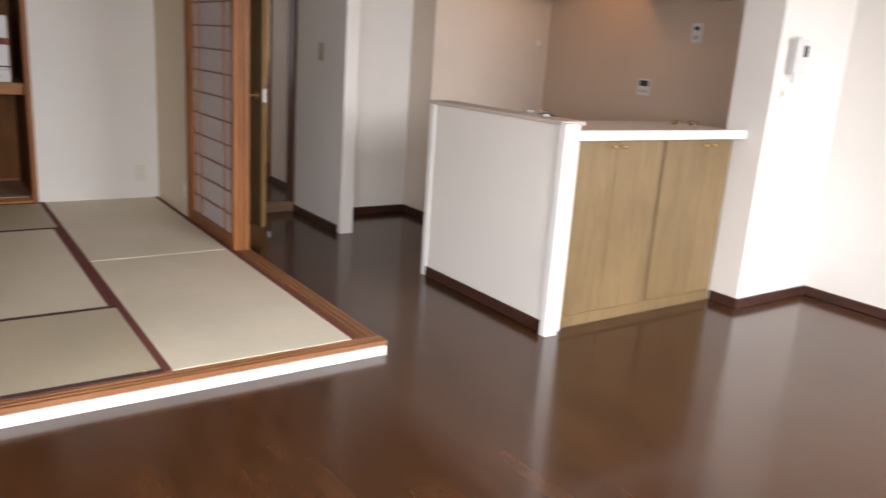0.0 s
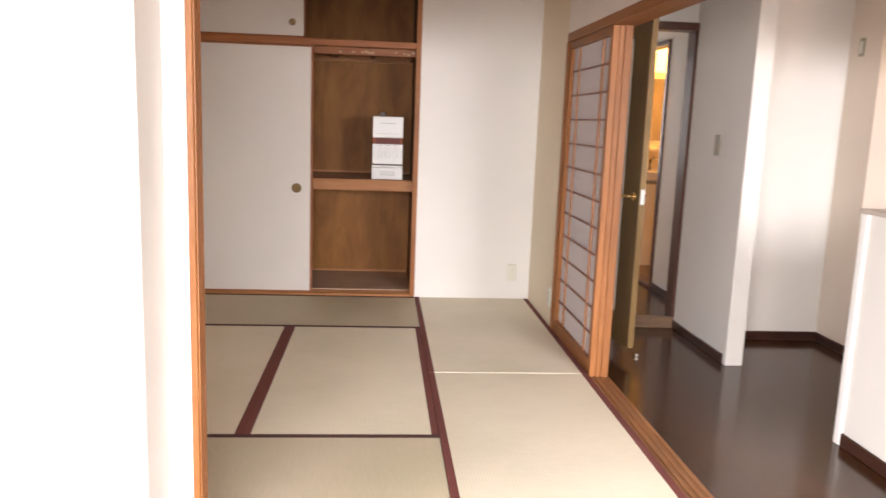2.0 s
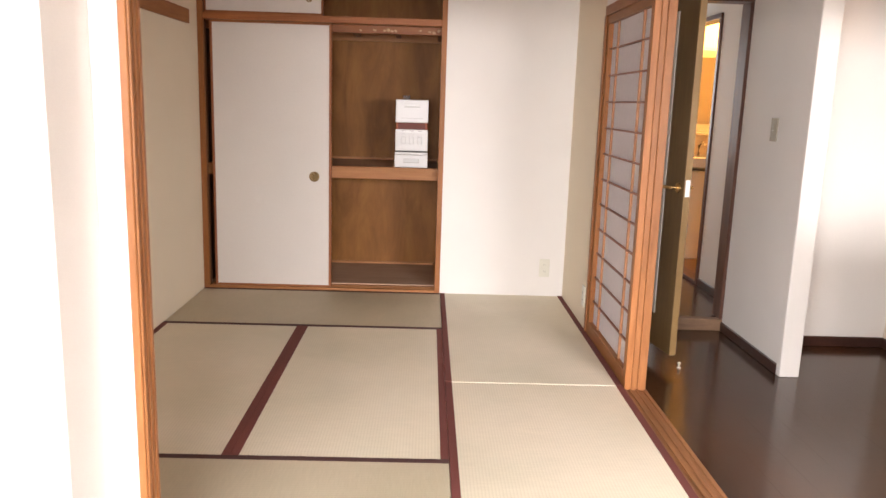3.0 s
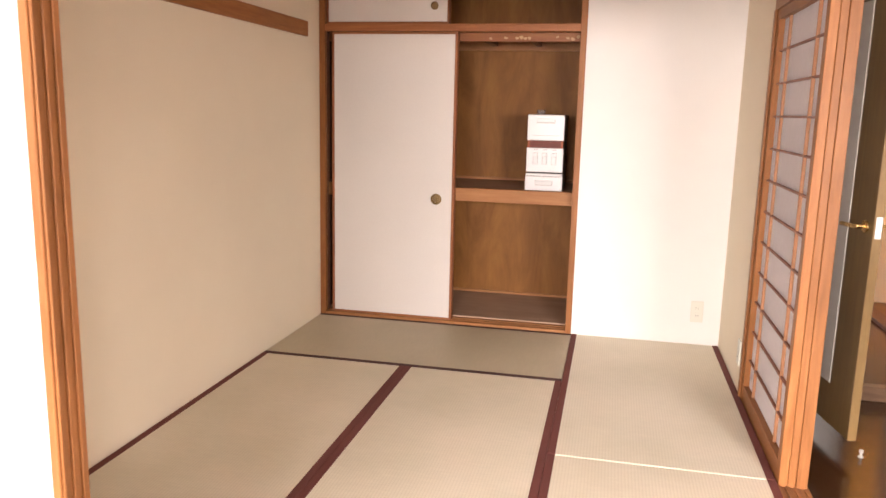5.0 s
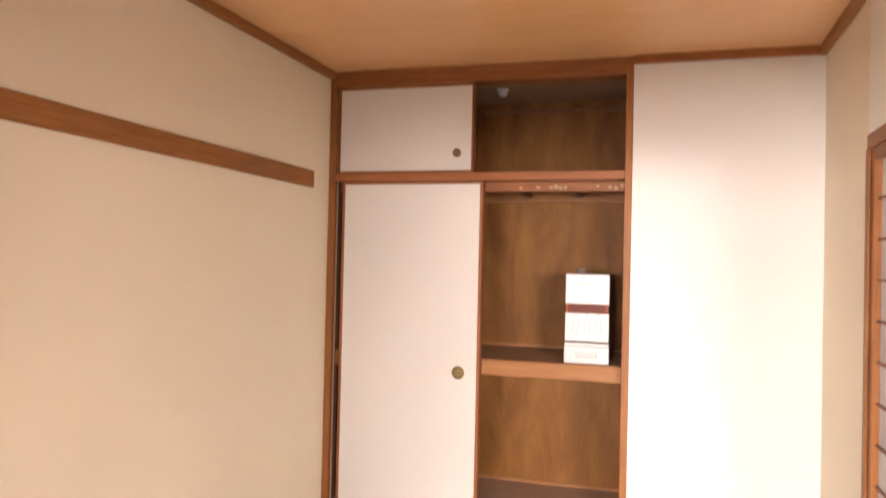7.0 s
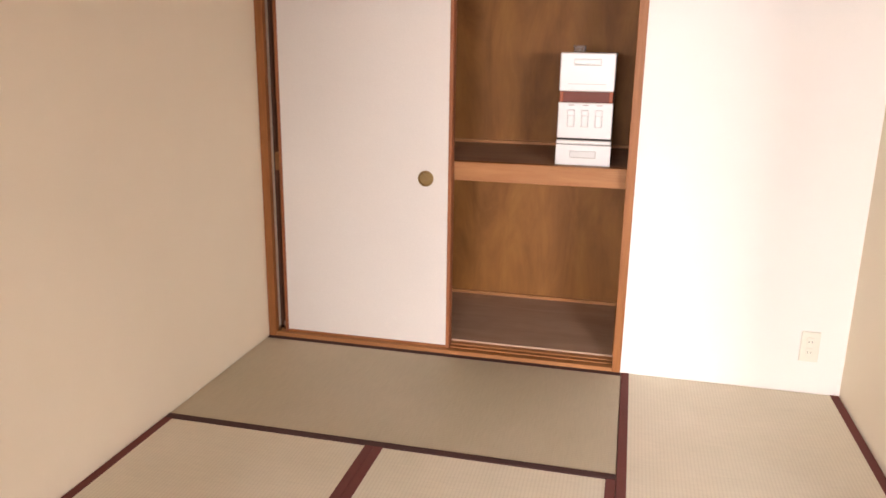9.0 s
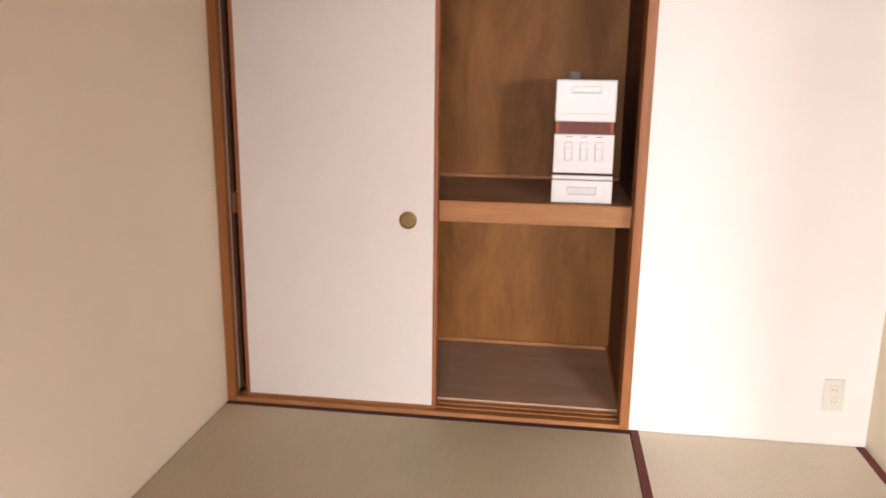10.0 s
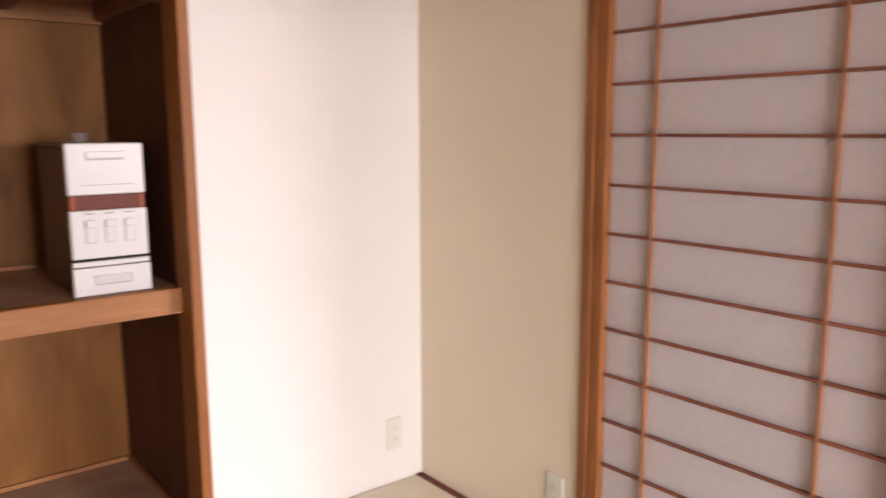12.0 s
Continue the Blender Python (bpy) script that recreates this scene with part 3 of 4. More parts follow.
wall_plate("white_hook", (5.30, 3.9, 1.442), "-y", 0.05, 0.045, "small white hook on the kitchen wall", "hook", [(0, 0, 0.026, 0.016, 0.018, TRIM, "peg")], TRIM)

intercom = thing("intercom", (4.886, 1.31, 1.42), "white wall intercom with handset and dark screen", "intercom")
part("body", boxes((4.816, 4.966, 1.282, 1.31, 1.335, 1.515), bevel=0.008, seg=3), PLASTIC, intercom)
part("screen", boxes((4.916, 4.956, 1.278, 1.285, 1.425, 1.485), bevel=0.002), DARKGLASS, intercom)
part("handset", boxes((4.801, 4.848, 1.245, 1.278, 1.33, 1.53), bevel=0.012, seg=3), PLASTIC, intercom)
part("cord", tube([(4.826, 1.265, 1.33), (4.816, 1.26, 1.30), (4.831, 1.27, 1.285), (4.856, 1.29, 1.30), (4.861, 1.295, 1.335)], 0.004), GREY, intercom, "grey coiled cord", True)
wall_plate("wall_button", (4.815, 1.31, 1.224), "-y", 0.05, 0.075, "small grey switch plate under the intercom", "switch", [(0, 0, 0.022, 0.03, 0.003, GREY, "button")], PLATE)

wall_plate("wall_outlet", (4.25, 4.09, 1.885), "-x", 0.05, 0.11, "small grey outlet plate high in the fridge recess", "outlet", [(0, 0, 0.025, 0.07, 0.003, PLATE, "insert")], TAUPE)

# hall door standing open
hinge, tip = Vector((2.685, 4.49, 0.0)), Vector((2.822, 3.725, 0.0))
run = (tip - hinge).length
door = new("hall_door")
door.location = (hinge.x, hinge.y, 0.08)
door.rotation_euler = (0, 0, math.atan2(tip.y - hinge.y, tip.x - hinge.x))
tagged(door, "olive-brown door with a glass slit, standing open", "door")
DH = 1.90
part("leaf", boxes((0, run - 0.006, -0.017, 0.017, 0, DH), (0.06, 0.23, -0.019, 0.019, 0.12, DH - 0.12), bevel=0.002), DOOR_W, door)
part("edge_strip", boxes((run - 0.006, run, -0.018, 0.018, 0, DH), bevel=0.0015), DOOR_EDGE, door, "light wooden edge strip")
part("glass", boxes((run - 0.32, run - 0.20, -0.0215, 0.0215, 0.18, DH - 0.13), bevel=0.001), FROST_DOOR, door, "tall frosted glass slit")
for side in (-1, 1):
    part("rosette", lathe([(0.024, 0), (0.024, 0.006), (0.018, 0.009)], (run - 0.058, side * 0.017 if side > 0 else -0.026, 0.884), "y", 20), BRASS, door, "round brass rosette", True)
    part("lever", tube([(run - 0.058, side * 0.017, 0.884), (run - 0.058, side * 0.058, 0.884), (run - 0.070, side * 0.066, 0.884), (run - 0.165, side * 0.066, 0.881)], 0.009), BRASS, door, "brass lever handle", True)
part("lock_plate", boxes((run, run + 0.003, -0.0125, 0.0125, 0.843, 0.929), bevel=0.001), PLASTIC, door, "pale steel lock plate")
stop = thing("door_stop", (2.875, 3.76, 0), "small steel door stop with a rubber tip", "door stop")
part("foot", lathe([(0.012, 0), (0.012, 0.003), (0.005, 0.006), (0.005, 0.02)], (2.875, 3.76, 0), "z", 14), GREY, stop, "", True)
part("tip", lathe([(0.008, 0.02), (0.009, 0.023), (0.009, 0.030), (0.006, 0.033)], (2.875, 3.76, 0), "z", 14), GREY, stop, "", True)

# washroom
van = thing("washstand", (3.97, 6.68, 0.07), "white washstand lit by a warm lamp", "washstand")
part("cabinet", boxes((3.67, 4.27, 6.46, 6.90, 0.07, 0.84), bevel=0.004), CREAM, van)
part("basin", lathe([(0.12, 0.84), (0.27, 0.88), (0.30, 0.955), (0.285, 0.965), (0.25, 0.91), (0.08, 0.86)], (3.97, 6.62, 0.0), "z", 28), CERAMIC, van, "round-edged white basin", True)
part("mirror_cabinet", boxes((3.67, 4.27, 6.78, 6.90, 1.165, 1.88), bevel=0.004), CREAM, van)
part("mirror", boxes((3.71, 4.23, 6.774, 6.78, 1.24, 1.82)), metal("mirror_silver", (0.85, 0.85, 0.85), 0.03), van)
part("shelf", boxes((3.67, 4.27, 6.70, 6.90, 1.145, 1.165), bevel=0.003), CERAMIC, van)
part("faucet", tube([(3.97, 6.84, 0.95), (3.97, 6.84, 1.05), (3.97, 6.78, 1.08), (3.97, 6.70, 1.06)], 0.012), STEEL, van, "", True)
lampw = thing("washroom_lamp", (3.97, 6.8, 1.88), "lit warm lamp over the mirror", "lamp")
part("shade", boxes((3.69, 4.25, 6.74, 6.90, 1.885, 2.11), bevel=0.02, seg=3), LAMP, lampw)

# ---- tatami room: sills, posts, lintels ----
def grooved_sill(name, along, dims, grooves, material, label):
    """A sill board with grooves (centre, half width) cut 4 mm deep."""
    x0, x1, y0, y1, z0, z1 = dims
    a0, a1 = (x0, x1) if along == "y" else (y0, y1)
    cuts, edge = [], a0
    for c, w in grooves:
        cuts += [(edge, c - w, z1), (c - w, c + w, z1 - 0.005)]
        edge = c + w
    cuts.append((edge, a1, z1))
    bs = [(a, b, y0, y1, z0, z) if along == "y" else (x0, x1, a, b, z0, z) for a, b, z in cuts]
    return structure(name, boxes(*bs, bevel=0.0012), material, label, "sill")


grooved_sill("sill_side", "y", (2.456, 2.562, 1.66, 4.2, 0.0, SILL), [(2.473, 0.008), (2.5025, 0.008), (2.536, 0.009)], SILL_WOOD_Y, "grooved wooden sill of the paper screens")
grooved_sill("sill_front", "x", (0.838, 2.562, 1.592, 1.66, 0.0, T - 0.001), [(1.612, 0.006), (1.640, 0.006)], SILL_WOOD_X, "grooved wooden sill along the front of the tatami room")
structure("riser_front", boxes((0.815, 2.552, 1.576, 1.592, 0.0, 0.043), bevel=0.003, seg=2), TRIM, "white painted riser strip below the sill", "trim")
jamb_l = thing("opening_post", (0.865, 1.6, SILL), "grooved cedar post of the wide opening", "post", "", "structure")
part("post", boxes((0.838, 0.856, 1.583, 1.655, SILL, 1.845), bevel=0.002), POST_Z, jamb_l)
for y in (1.596, 1.621, 1.645):
    part("fillet", boxes((0.856, 0.862, y - 0.008, y + 0.008, SILL, 1.845), bevel=0.0015), POST_Z, jamb_l)
structure("lintel_front", boxes((0.886, 2.456, 1.583, 1.66, 1.845, 1.896), bevel=0.002), POST_X, "cedar lintel over the front opening", "lintel")
structure("lintel_side", boxes((2.45, 2.58, 1.583, 4.2, 1.845, 1.897), bevel=0.002), POST_Y, "cedar lintel over the paper screens", "lintel")
structure("screen_jamb", boxes((2.446, 2.4565, 4.166, 4.2, SILL, 1.845), (2.4565, 2.563, 4.177, 4.2, SILL, 1.845), (2.563, 2.59, 4.166, 4.2, SILL, 1.845), bevel=0.002), POST_Z, "cedar jamb beside the paper screens", "jamb")
structure("cornice_left", boxes((0.0, 0.03, 1.66, 5.0, 2.393, HT), bevel=0.002), RED_Y, "brown wooden cornice", "cornice")
structure("cornice_right", boxes((2.426, 2.456, 1.66, 5.0, 2.393, HT), bevel=0.002), RED_Y, "brown wooden cornice", "cornice")
structure("cornice_back", boxes((1.607, 2.426, 4.972, 5.0, 2.395, HT), bevel=0.002), RED_X, "brown wooden cornice", "cornice")
structure("cornice_front", boxes((0.03, 2.426, 1.66, 1.69, 2.393, HT), bevel=0.002), RED_X, "brown wooden cornice", "cornice")
structure("picture_rail", boxes((0.0, 0.018, 1.70, 4.782, 1.785, 1.87), bevel=0.002), RED_Y, "brown wooden rail along the cream wall", "rail")

pin = thing("sill_pin", (1.541, 1.683, T), "tiny brass pin at the mat edge", "pin")
part("pin", lathe([(0.004, 0.0), (0.004, 0.008), (0.006, 0.009), (0.005, 0.012)], (1.541, 1.683, T + 0.001), "z", 10), BRASS, pin, "", True)

# ---- tatami mats ----
def tatami(x0, x1, y0, y1, along, label, up=0.0):
    """A mat; its cloth borders run along the given axis."""
    w, e, top = 0.031, 0.0012, T + up
    m = thing("tatami_mat", ((x0 + x1) / 2, (y0 + y1) / 2, 0.01), label, "tatami mat", "tatami mats")
    x0, x1, y0, y1 = x0 + e, x1 - e, y0 + e, y1 - e
    # the border direction picks the painted sheen tone
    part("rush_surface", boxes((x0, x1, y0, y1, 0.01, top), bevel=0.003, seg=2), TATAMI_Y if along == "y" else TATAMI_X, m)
    z0, z1 = top - 0.006, top + 0.0016
    if along == "y":
        strips = ((x0 - e / 2, x0 + w, y0, y1, z0, z1), (x1 - w, x1 + e / 2, y0, y1, z0, z1))
    else:
        strips = ((x0, x1, y0 - e / 2, y0 + w, z0, z1), (x0, x1, y1 - w, y1 + e / 2, z0, z1))
    for s in strips:
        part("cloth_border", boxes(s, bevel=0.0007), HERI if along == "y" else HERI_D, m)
    return m


MX, SEAM = 1.611, 3.303
tatami(0.002, MX, 4.146, 4.996, "x", "straw tatami mat, dimmer sheen painted in, dark borders, before the closet")
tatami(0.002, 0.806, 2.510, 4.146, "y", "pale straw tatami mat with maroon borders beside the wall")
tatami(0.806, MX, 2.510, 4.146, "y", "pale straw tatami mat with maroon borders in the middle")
tatami(0.002, MX, 1.664, 2.510, "x", "straw tatami mat, dimmer sheen painted in, dark borders, at the sill")
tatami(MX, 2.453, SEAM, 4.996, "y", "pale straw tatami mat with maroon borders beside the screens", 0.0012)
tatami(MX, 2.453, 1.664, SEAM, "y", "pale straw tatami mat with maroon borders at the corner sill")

# ---- paper screens ----
def shoji(x, y0, y1, d):
    s = thing("shoji_screen", (x, (y0 + y1) / 2, SILL), "cedar lattice sliding screen with white paper", "paper screen", "sliding paper screens")
    z0, z1 = SILL - 0.004, 1.843
    part("stile", boxes((x - d, x + d, y0, y0 + 0.048, z0, z1), bevel=0.002), POST_Z, s)
    part("stile", boxes((x - d, x + d, y1 - 0.046, y1, z0, z1), bevel=0.002), POST_Z, s)
    part("bottom_rail", boxes((x - d, x + d, y0 + 0.048, y1 - 0.046, z0, 0.135), bevel=0.002), POST_Y, s)
    part("top_rail", boxes((x - d, x + d, y0 + 0.048, y1 - 0.046, 1.80, z1), bevel=0.002), POST_Y, s)
    part("paper", boxes((x + d - 0.0053, x + d - 0.0041, y0 + 0.03, y1 - 0.03, 0.13, 1.805)), PAPER, s, "white paper")
    for y in (y0 + 0.212, y1 - 0.195):
        part("upright", boxes((x + d - 0.0185, x + d - 0.0058, y - 0.0045, y + 0.0045, 0.135, 1.80), bevel=0.0008), LATTICE_Z, s)
    for k in range(11):
        z = 0.262 + 0.1405 * k
        part("lattice_bar", boxes((x + d - 0.0175, x + d - 0.0068, y0 + 0.048, y1 - 0.046, z - 0.0042, z + 0.0042), bevel=0.0008), LATTICE_Y, s)
    return s


shoji(2.473, 3.285, 4.174, 0.0155)
shoji(2.5025, 3.283, 4.174, 0.0135)
shoji(2.536, 3.279, 4.174, 0.0195)

# ---- closet ----
CB = 5.80   # closet back
structure("wall_closet_back", boxes((0.0, 1.605, CB, CB + 0.1, 0, 2.6)), PLY_Z, "brown plywood back of the closet")
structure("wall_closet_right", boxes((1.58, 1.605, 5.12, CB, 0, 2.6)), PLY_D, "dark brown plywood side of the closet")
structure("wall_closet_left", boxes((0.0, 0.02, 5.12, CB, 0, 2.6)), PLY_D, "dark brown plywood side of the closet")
structure("ceiling_closet", boxes((0.02, 1.58, 5.12, CB, 2.40, 2.6)), PLY_X, "plywood closet ceiling", "ceiling")
structure("floor_closet", boxes((0.02, 1.58, 5.115, CB, 0.0, 0.092)), PLY_X, "brown plywood closet floor", "floor")
structure("wall_over_closet", boxes((0.0, 1.605, 5.02, 5.12, HT, 2.6)), WALL_T, "wall over the closet")
frame_c = thing("closet_frame", (0.8, 5.05, T), "brown cedar frame of the built-in closet", "closet frame", "", "structure")
part("post", boxes((0.0, 0.037, 4.992, 5.026, T, 2.435), bevel=0.002), POST_Z, frame_c)
part("post", boxes((1.572, 1.607, 4.992, 5.12, T, 2.435), bevel=0.002), POST_Z, frame_c)
part("sill", boxes((0.037, 1.572, 4.994, 5.022, 0.03, 0.084), (0.037, 1.572, 5.042, 5.062, 0.03, 0.084), (0.037, 1.572, 5.082, 5.115, 0.03, 0.084), (0.037, 1.572, 5.022, 5.082, 0.03, 0.079), bevel=0.0015), BEAM_X, frame_c, "grooved sill")
part("middle_rail", boxes((0.037, 1.572, 4.994, 5.115, 1.838, 1.88), bevel=0.002), RED_X, frame_c)
part("header", boxes((0.037, 1.572, 4.994, 5.115, 2.352, 2.435), bevel=0.002), RED_X, frame_c)
part("upper_beam", boxes((0.02, 1.58, 5.116, 5.15, 1.79, 1.89), bevel=0.002), RED_X, frame_c, "worn beam with flaked paint")

flake_rng = random.Random(7)
flakes = bmesh.new()
for x0, x1 in ((1.02, 1.055), (1.115, 1.14), (1.185, 1.28), (1.415, 1.45), (1.48, 1.565)):
    for k in range(max(1, int((x1 - x0) / 0.022))):
        cx, cz = x0 + (k + 0.5) * (x1 - x0) / max(1, int((x1 - x0) / 0.022)), 1.812 + flake_rng.uniform(-0.008, 0.008)
        ring = [flakes.verts.new((cx + flake_rng.uniform(0.006, 0.015) * math.cos(a), 5.1155, cz + flake_rng.uniform(0.004, 0.014) * math.sin(a))) for a in [2 * math.pi * i / 9 for i in range(9)]]
        face = flakes.faces.new(ring)
        top = bmesh.ops.extrude_face_region(flakes, geom=[face])["geom"]
        bmesh.ops.translate(flakes, verts=[v for v in top if isinstance(v, bmesh.types.BMVert)], vec=(0, -0.0012, 0))
bmesh.ops.recalc_face_normals(flakes, faces=list(flakes.faces))
part("paint_flakes", flakes, FLAKE, frame_c, "pale flaked patches")

shelf = thing("closet_shelf", (0.8, 5.4, 0.85), "plywood closet shelf with a cedar front rail", "shelf")
part("board", boxes((0.02, 1.58, 5.13, CB, 0.893, 0.910)), PLY_X, shelf)
part("front_rail", boxes((0.02, 1.58, 5.088, 5.13, 0.830, 0.912), bevel=0.003), BEAM_X, shelf)
part("cleat", boxes((0.02, 1.58, CB - 0.012, CB, 0.910, 0.926), bevel=0.002), BEAM_X, shelf)
structure("closet_floor_cleat", boxes((0.02, 1.58, CB - 0.012, CB, 0.092, 0.110), (1.568, 1.58, 5.12, CB - 0.012, 0.092, 0.110), bevel=0.002), BEAM_X, "pale cleat round the closet floor", "trim")
upper = thing("upper_closet_shelf", (0.8, 5.4, 1.80), "upper plywood closet shelf on joists", "shelf")
part("board", boxes((0.02, 1.58, 5.15, CB, 1.872, 1.885)), PLY_X, upper)
for x in (0.45, 0.965, 1.262):
    part("joist", boxes((x - 0.018, x + 0.018, 5.15, CB - 0.024, 1.815, 1.872), bevel=0.002), BEAM_Y, upper)
part("back_ledger", boxes((0.02, 1.58, CB - 0.024, CB, 1.788, 1.872), bevel=0.002), BEAM_X, upper, "pale ledger board")
part("side_ledger", boxes((1.556, 1.58, 5.15, CB - 0.024, 1.80, 1.872), bevel=0.002), BEAM_Y, upper)
structure("upper_cleat", boxes((0.02, 1.58, CB - 0.014, CB, 2.335, 2.352), bevel=0.002), BEAM_Y, "thin cleat in the top closet", "trim")


def fusuma(x0, x1, y0, z0, z1, pull_x, pull_z, r, label, edge=0.02):
    f = thing("fusuma_door", ((x0 + x1) / 2, y0, z0), label, "sliding door", "closet sliding doors")
    y1 = y0 + 0.019
    part("panel", boxes((x0 + edge * 0.8, x1 - edge * 0.8, y0 + 0.003, y1 - 0.003, z0 + 0.010, z1 - 0.010)), FUSUMA, f, "white papered panel")
    part("stile", boxes((x0, x0 + edge, y0, y1, z0, z1), bevel=0.002), RED_Z, f)
    part("stile", boxes((x1 - edge, x1, y0, y1, z0, z1), bevel=0.002), RED_Z, f)
    part("bottom_rail", boxes((x0 + edge, x1 - edge, y0, y1, z0, z0 + 0.014), bevel=0.002), RED_X, f)
    part("top_rail", boxes((x0 + edge, x1 - edge, y0, y1, z1 - 0.014, z1), bevel=0.002), RED_X, f)
    if r:
        ring = part("finger_pull", lathe([(r, 0.0), (r, -0.003), (r * 0.86, -0.0042), (r * 0.8, -0.0015), (r * 0.78, 0.002)], (pull_x, y0 + 0.003, pull_z), "y", 28), PULL, f, "round brass finger pull", True)
    return f


fusuma(0.070, 0.858, 5.0225, 0.0805, 1.837, 0.745, 0.841, 0.034, "white papered sliding closet door with red-brown edges", 0.016)
fusuma(0.086, 0.856, 5.0625, 0.0805, 1.837, 0.0, 0.0, 0.0, "white papered sliding closet door stacked behind", 0.016)
fusuma(0.039, 0.802, 5.0225, 1.881, 2.351, 0.713, 1.986, 0.023, "small white papered top closet door", 0.012)
fusuma(0.039, 0.800, 5.0625, 1.881, 2.351, 0.0, 0.0, 0.0, "small white papered top closet door behind", 0.012)

det = thing("smoke_detector", (1.192, 3.778, HT), "round cream smoke detector on the wooden ceiling", "smoke detector")
part("base", lathe([(0.050, 0), (0.051, -0.003), (0.050, -0.016), (0.046, -0.020)], (1.192, 3.778, HT), "z", 32), CREAM, det, "", True)
part("head", lathe([(0.041, -0.020), (0.042, -0.024), (0.040, -0.038), (0.034, -0.046), (0.02, -0.048)], (1.192, 3.778, HT), "z", 32), CREAM, det, "", True)
heat = thing("heat_detector", (0.865, 5.42, 2.40), "small silver detector in the top closet", "detector")
part("base", lathe([(0.034, 0), (0.034, -0.010), (0.028, -0.014)], (0.865, 5.42, 2.40), "z", 20), PLASTIC, heat, "", True)
part("cap", lathe([(0.022, -0.014), (0.024, -0.020), (0.022, -0.040), (0.012, -0.044)], (0.865, 5.42, 2.40), "z", 20), PLASTIC, heat, "", True)

# rice dispenser on the closet shelf
rice = thing("rice_dispenser", (1.387, 5.34, 0.912), "white rice dispenser with brown sides and amber window", "rice dispenser")
RX0, RX1, RY = 1.277, 1.499, 5.14
part("body", boxes((RX0 + 0.006, RX1 - 0.006, RY + 0.02, RY + 0.40, 0.912, 1.352), bevel=0.006, seg=2), BROWNPL, rice, "brown plastic body")
lid = part("hopper_front", boxes((RX0, RX1, RY, RY + 0.022, 1.214, 1.368), bevel=0.006, seg=3), PLASTIC, rice)
part("lid", boxes((RX0 + 0.002, RX1 - 0.002, RY + 0.022, RY + 0.40, 1.352, 1.368), bevel=0.005, seg=2), BROWNPL, rice)
part("grip", boxes((1.333, 1.443, RY - 0.005, RY + 0.004, 1.322, 1.344), bevel=0.003, seg=2), PLASTIC, lid)
# raised grey strip paints the shade below the lid grip
part("grip_shade_strip", boxes((1.334, 1.442, RY - 0.002, RY + 0.003, 1.317, 1.321)), GREY, lid)
part("line", boxes((1.312, 1.466, RY - 0.0008, RY + 0.003, 1.243, 1.2455)), GREY, lid)
part("window", boxes((RX0 + 0.004, RX1 - 0.004, RY + 0.006, RY + 0.022, 1.170, 1.214), bevel=0.002), BROWNWIN, rice, "dark amber see-through window")
for x in (RX0 + 0.004, RX1 - 0.018):
    part("window_corner", boxes((x, x + 0.014, RY + 0.003, RY + 0.022, 1.170, 1.214), bevel=0.002), AMBER, rice, "orange amber corner")
panel = part("lever_panel", boxes((RX0, RX1, RY - 0.002, RY + 0.022, 1.024, 1.170), bevel=0.005, seg=3), PLASTIC, rice)
for k in range(3):
    x = 1.332 + 0.056 * k
    part("lever", boxes((x - 0.0145, x + 0.0145, RY - 0.014, RY, 1.118, 1.141), (x - 0.013, x + 0.013, RY - 0.006, RY, 1.072, 1.118), bevel=0.003, seg=2), PLASTIC, panel)
    # pale grey surround paints the shade in the channel round each lever
    part("lever_slot_shade", boxes((x - 0.0162, x + 0.0162, RY - 0.0027, RY + 0.002, 1.070, 1.120)), PALEGREY, panel)
    part("mark", boxes((x - 0.012, x + 0.012, RY - 0.003, RY, 1.158, 1.1605)), BROWNPL, panel)
part("gap", boxes((RX0 + 0.003, RX1 - 0.003, RY + 0.008, RY + 0.022, 1.016, 1.024)), SLOT, rice)
drawer = part("drawer", boxes((RX0 - 0.002, RX1 + 0.002, RY - 0.004, RY + 0.022, 0.912, 0.998), (RX0 - 0.001, RX1 + 0.001, RY - 0.002, RY + 0.022, 1.0, 1.016), bevel=0.004, seg=3), PLASTIC, rice)
# greyed grip and grey L strip paint the shade of a recessed handle
part("drawer_grip", boxes((1.333, 1.441, RY - 0.0075, RY - 0.002, 0.945, 0.973), bevel=0.0025, seg=2), paint("shaded_grip_plastic", (0.58, 0.58, 0.57), 0.35, 400, 0.02, 0.02), drawer)
part("grip_shade_strip", boxes((1.338, 1.441, RY - 0.0085, RY - 0.004, 0.943, 0.9475), (1.4375, 1.4415, RY - 0.0085, RY - 0.004, 0.9475, 0.972)), GREY, drawer)
cup = thing("measuring_cup", (1.345, 5.24, 1.368), "small clear plastic cup on the dispenser", "cup")
part("cup", lathe([(0.024, 0), (0.026, 0.026), (0.027, 0.029), (0.0235, 0.029), (0.0215, 0.003)], (1.345, 5.24, 1.368), "z", 24), CLEAR, cup, "", True)

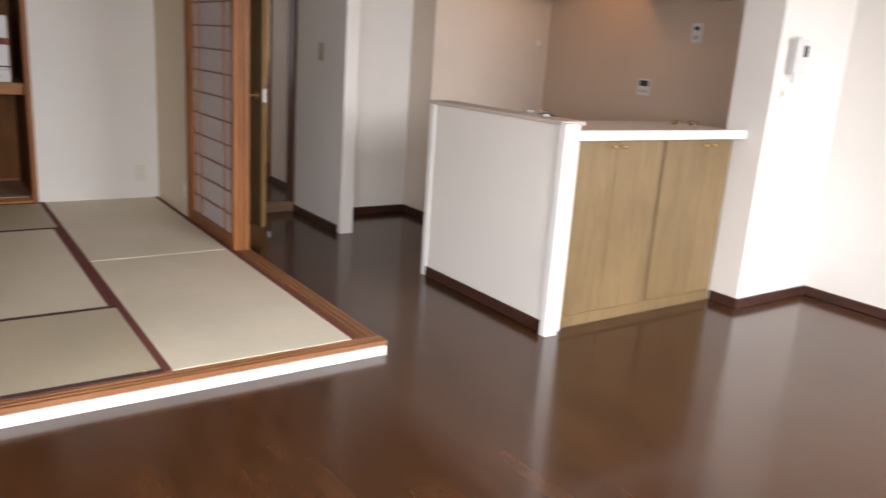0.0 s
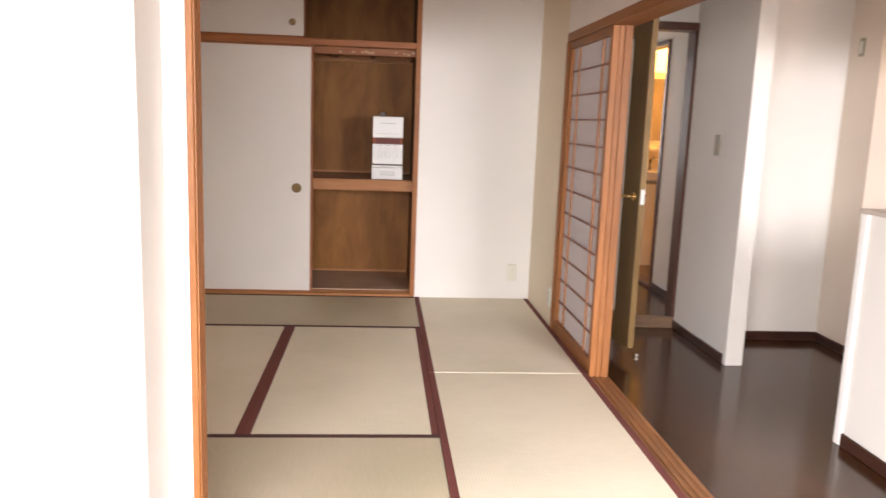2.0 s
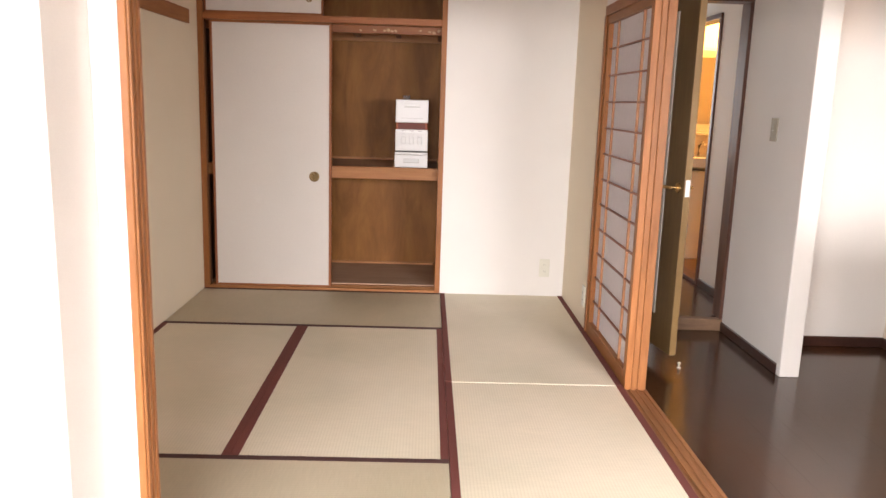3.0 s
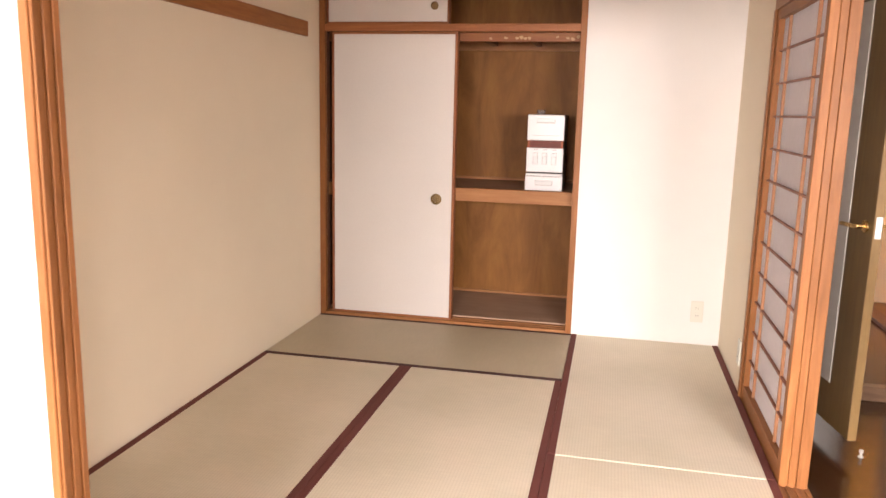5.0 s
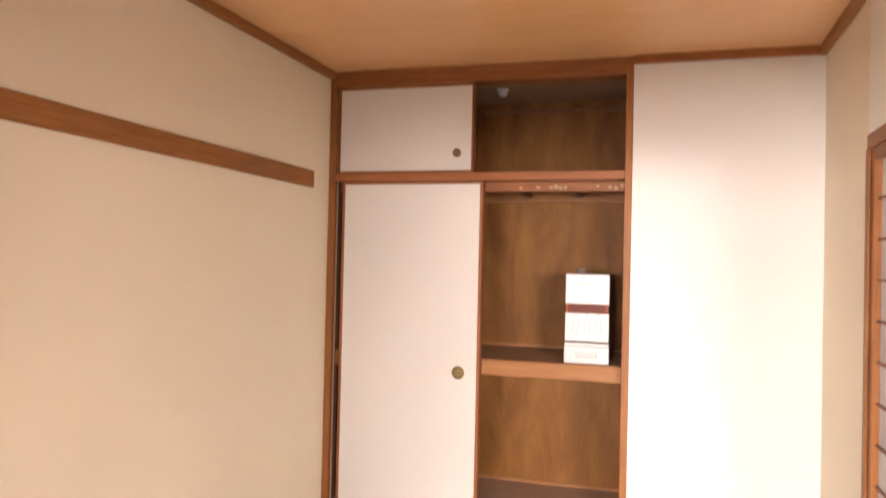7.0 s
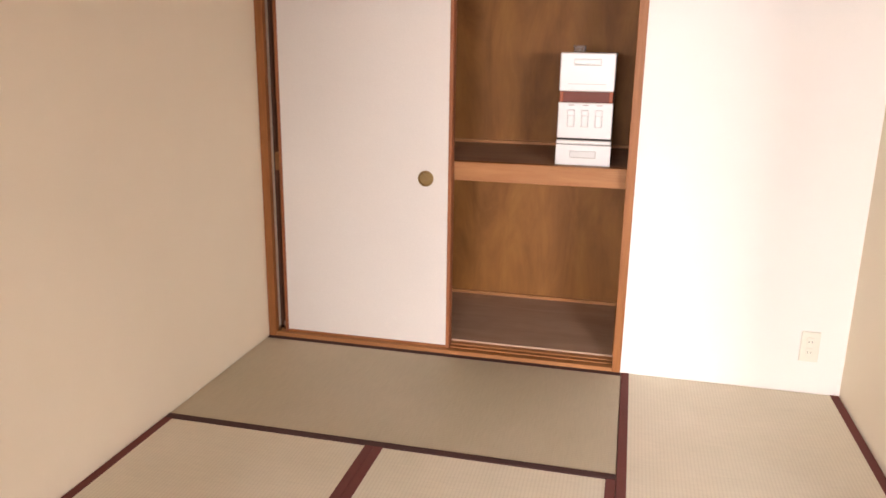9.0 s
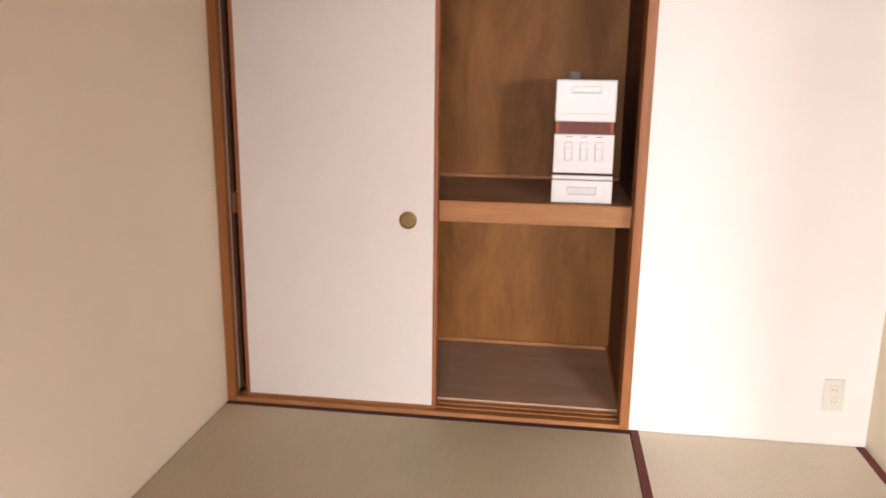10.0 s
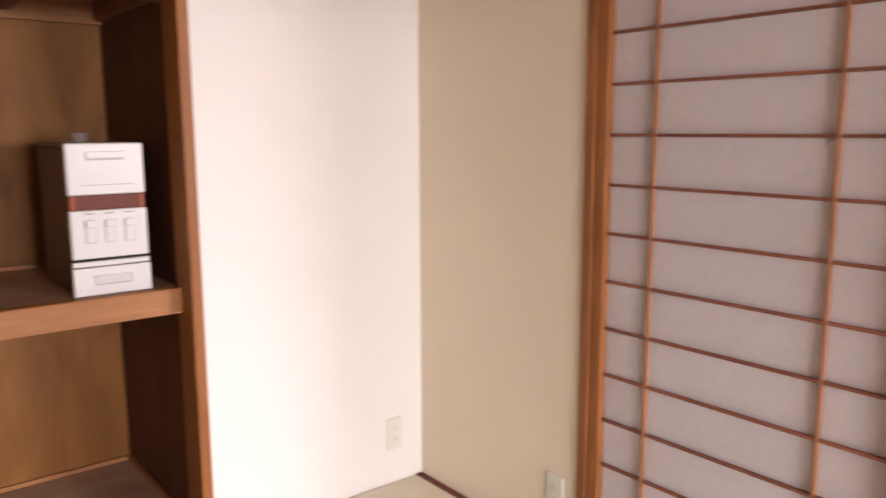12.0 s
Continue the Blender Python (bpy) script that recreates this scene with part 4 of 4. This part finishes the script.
# ---- balcony window behind ----
def balcony_window(name, x0, x1):
    w = thing(name, ((x0 + x1) / 2, -2.66, 0.02), "aluminium balcony sliding window", "window", "", "structure")
    m = (x0 + x1) / 2
    for a in (x0, m - 0.02, x1 - 0.04):
        part("window_frame", boxes((a, a + 0.04, -2.70, -2.63, 0.02, 2.05), bevel=0.003), GREY, w)
    for a, b in ((x0 + 0.04, m - 0.02), (m + 0.02, x1 - 0.04)):
        part("window_frame", boxes((a, b, -2.70, -2.63, 2.01, 2.05), bevel=0.003), GREY, w)
        part("window_frame", boxes((a, b, -2.70, -2.63, 0.02, 0.05), bevel=0.003), GREY, w)
        pane = part("pane", boxes((a, b, -2.668, -2.664, 0.05, 2.01)), PANE, w)
        pane.visible_shadow = False
    return w


balcony_window("window_1", -0.95, 1.85)
balcony_window("window_2", 3.5, 5.1)
# unseen side window, added to carry the lamp for the peninsula
added_side_window = thing("added_window_side", (-1.68, -0.8, 0.95), "unseen side wall window added to light the peninsula", "window", "", "structure")
for y in (-1.85, -0.82, 0.21):
    part("window_frame", boxes((-1.71, -1.65, y, y + 0.04, 0.95, 2.05), bevel=0.003), GREY, added_side_window)
for a, b in ((-1.81, -0.82), (-0.78, 0.21)):
    for z in (0.95, 2.01):
        part("window_frame", boxes((-1.71, -1.65, a, b, z, z + 0.04), bevel=0.003), GREY, added_side_window)
    side_pane = part("pane", boxes((-1.682, -1.678, a, b, 0.99, 2.01)), PANE, added_side_window)
    side_pane.visible_shadow = False
# unseen window, added as the source of the extra hall light
added_hall_window = thing("added_window_hall", (3.07, 7.25, 0.9), "unseen frosted window added to light the hall", "window", "", "structure")
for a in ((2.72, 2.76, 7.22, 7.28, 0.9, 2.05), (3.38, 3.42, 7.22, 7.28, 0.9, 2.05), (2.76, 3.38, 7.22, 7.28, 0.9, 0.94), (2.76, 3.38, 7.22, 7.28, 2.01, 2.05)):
    part("window_frame", boxes(a, bevel=0.003), GREY, added_hall_window)
pane = part("pane", boxes((2.76, 3.38, 7.248, 7.253, 0.94, 2.01)), FROST, added_hall_window)
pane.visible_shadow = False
structure("balcony", boxes((-1.74, 5.54, -4.0, -2.72, -0.12, 0.0)), BALC, "concrete balcony floor", "balcony")
structure("balcony_parapet", boxes((-1.74, 5.54, -4.1, -4.0, -0.12, 1.05)), BALC, "concrete balcony parapet", "parapet")

# ---- floor boards ----
plank_w, plank_l = 0.151, 0.909
shared = {}
for i in range(int(4.9 / plank_w)):
    x0 = 0.55 + i * plank_w
    x1 = min(x0 + plank_w, 5.42)
    off = (i % 3) * plank_l / 3
    y = -0.9 - off
    while y < 4.47:
        y1 = min(y + plank_l, 4.47)
        low = y if y > -0.9 else -0.9
        under_mats = x1 < 2.56 and low > 1.60
        in_kitchen = x0 > 3.55 and low > 1.52 and y1 < 2.55
        in_wall = x0 > 4.28 and low > 3.9
        if y1 - low > 0.05 and not (under_mats or in_kitchen or in_wall):
            key = (round(x1 - x0, 3), round(y1 - low, 3))
            if key not in shared:
                shared[key] = mesh_of("floor_board", boxes((0.0002, key[0] - 0.0002, 0.0002, key[1] - 0.0002, -0.004, 0.0)), FLOOR_W)
            b = new("floor_board", shared[key])
            b.location = (x0, low, 0)
            b.parent = floor_ob
        y += plank_l
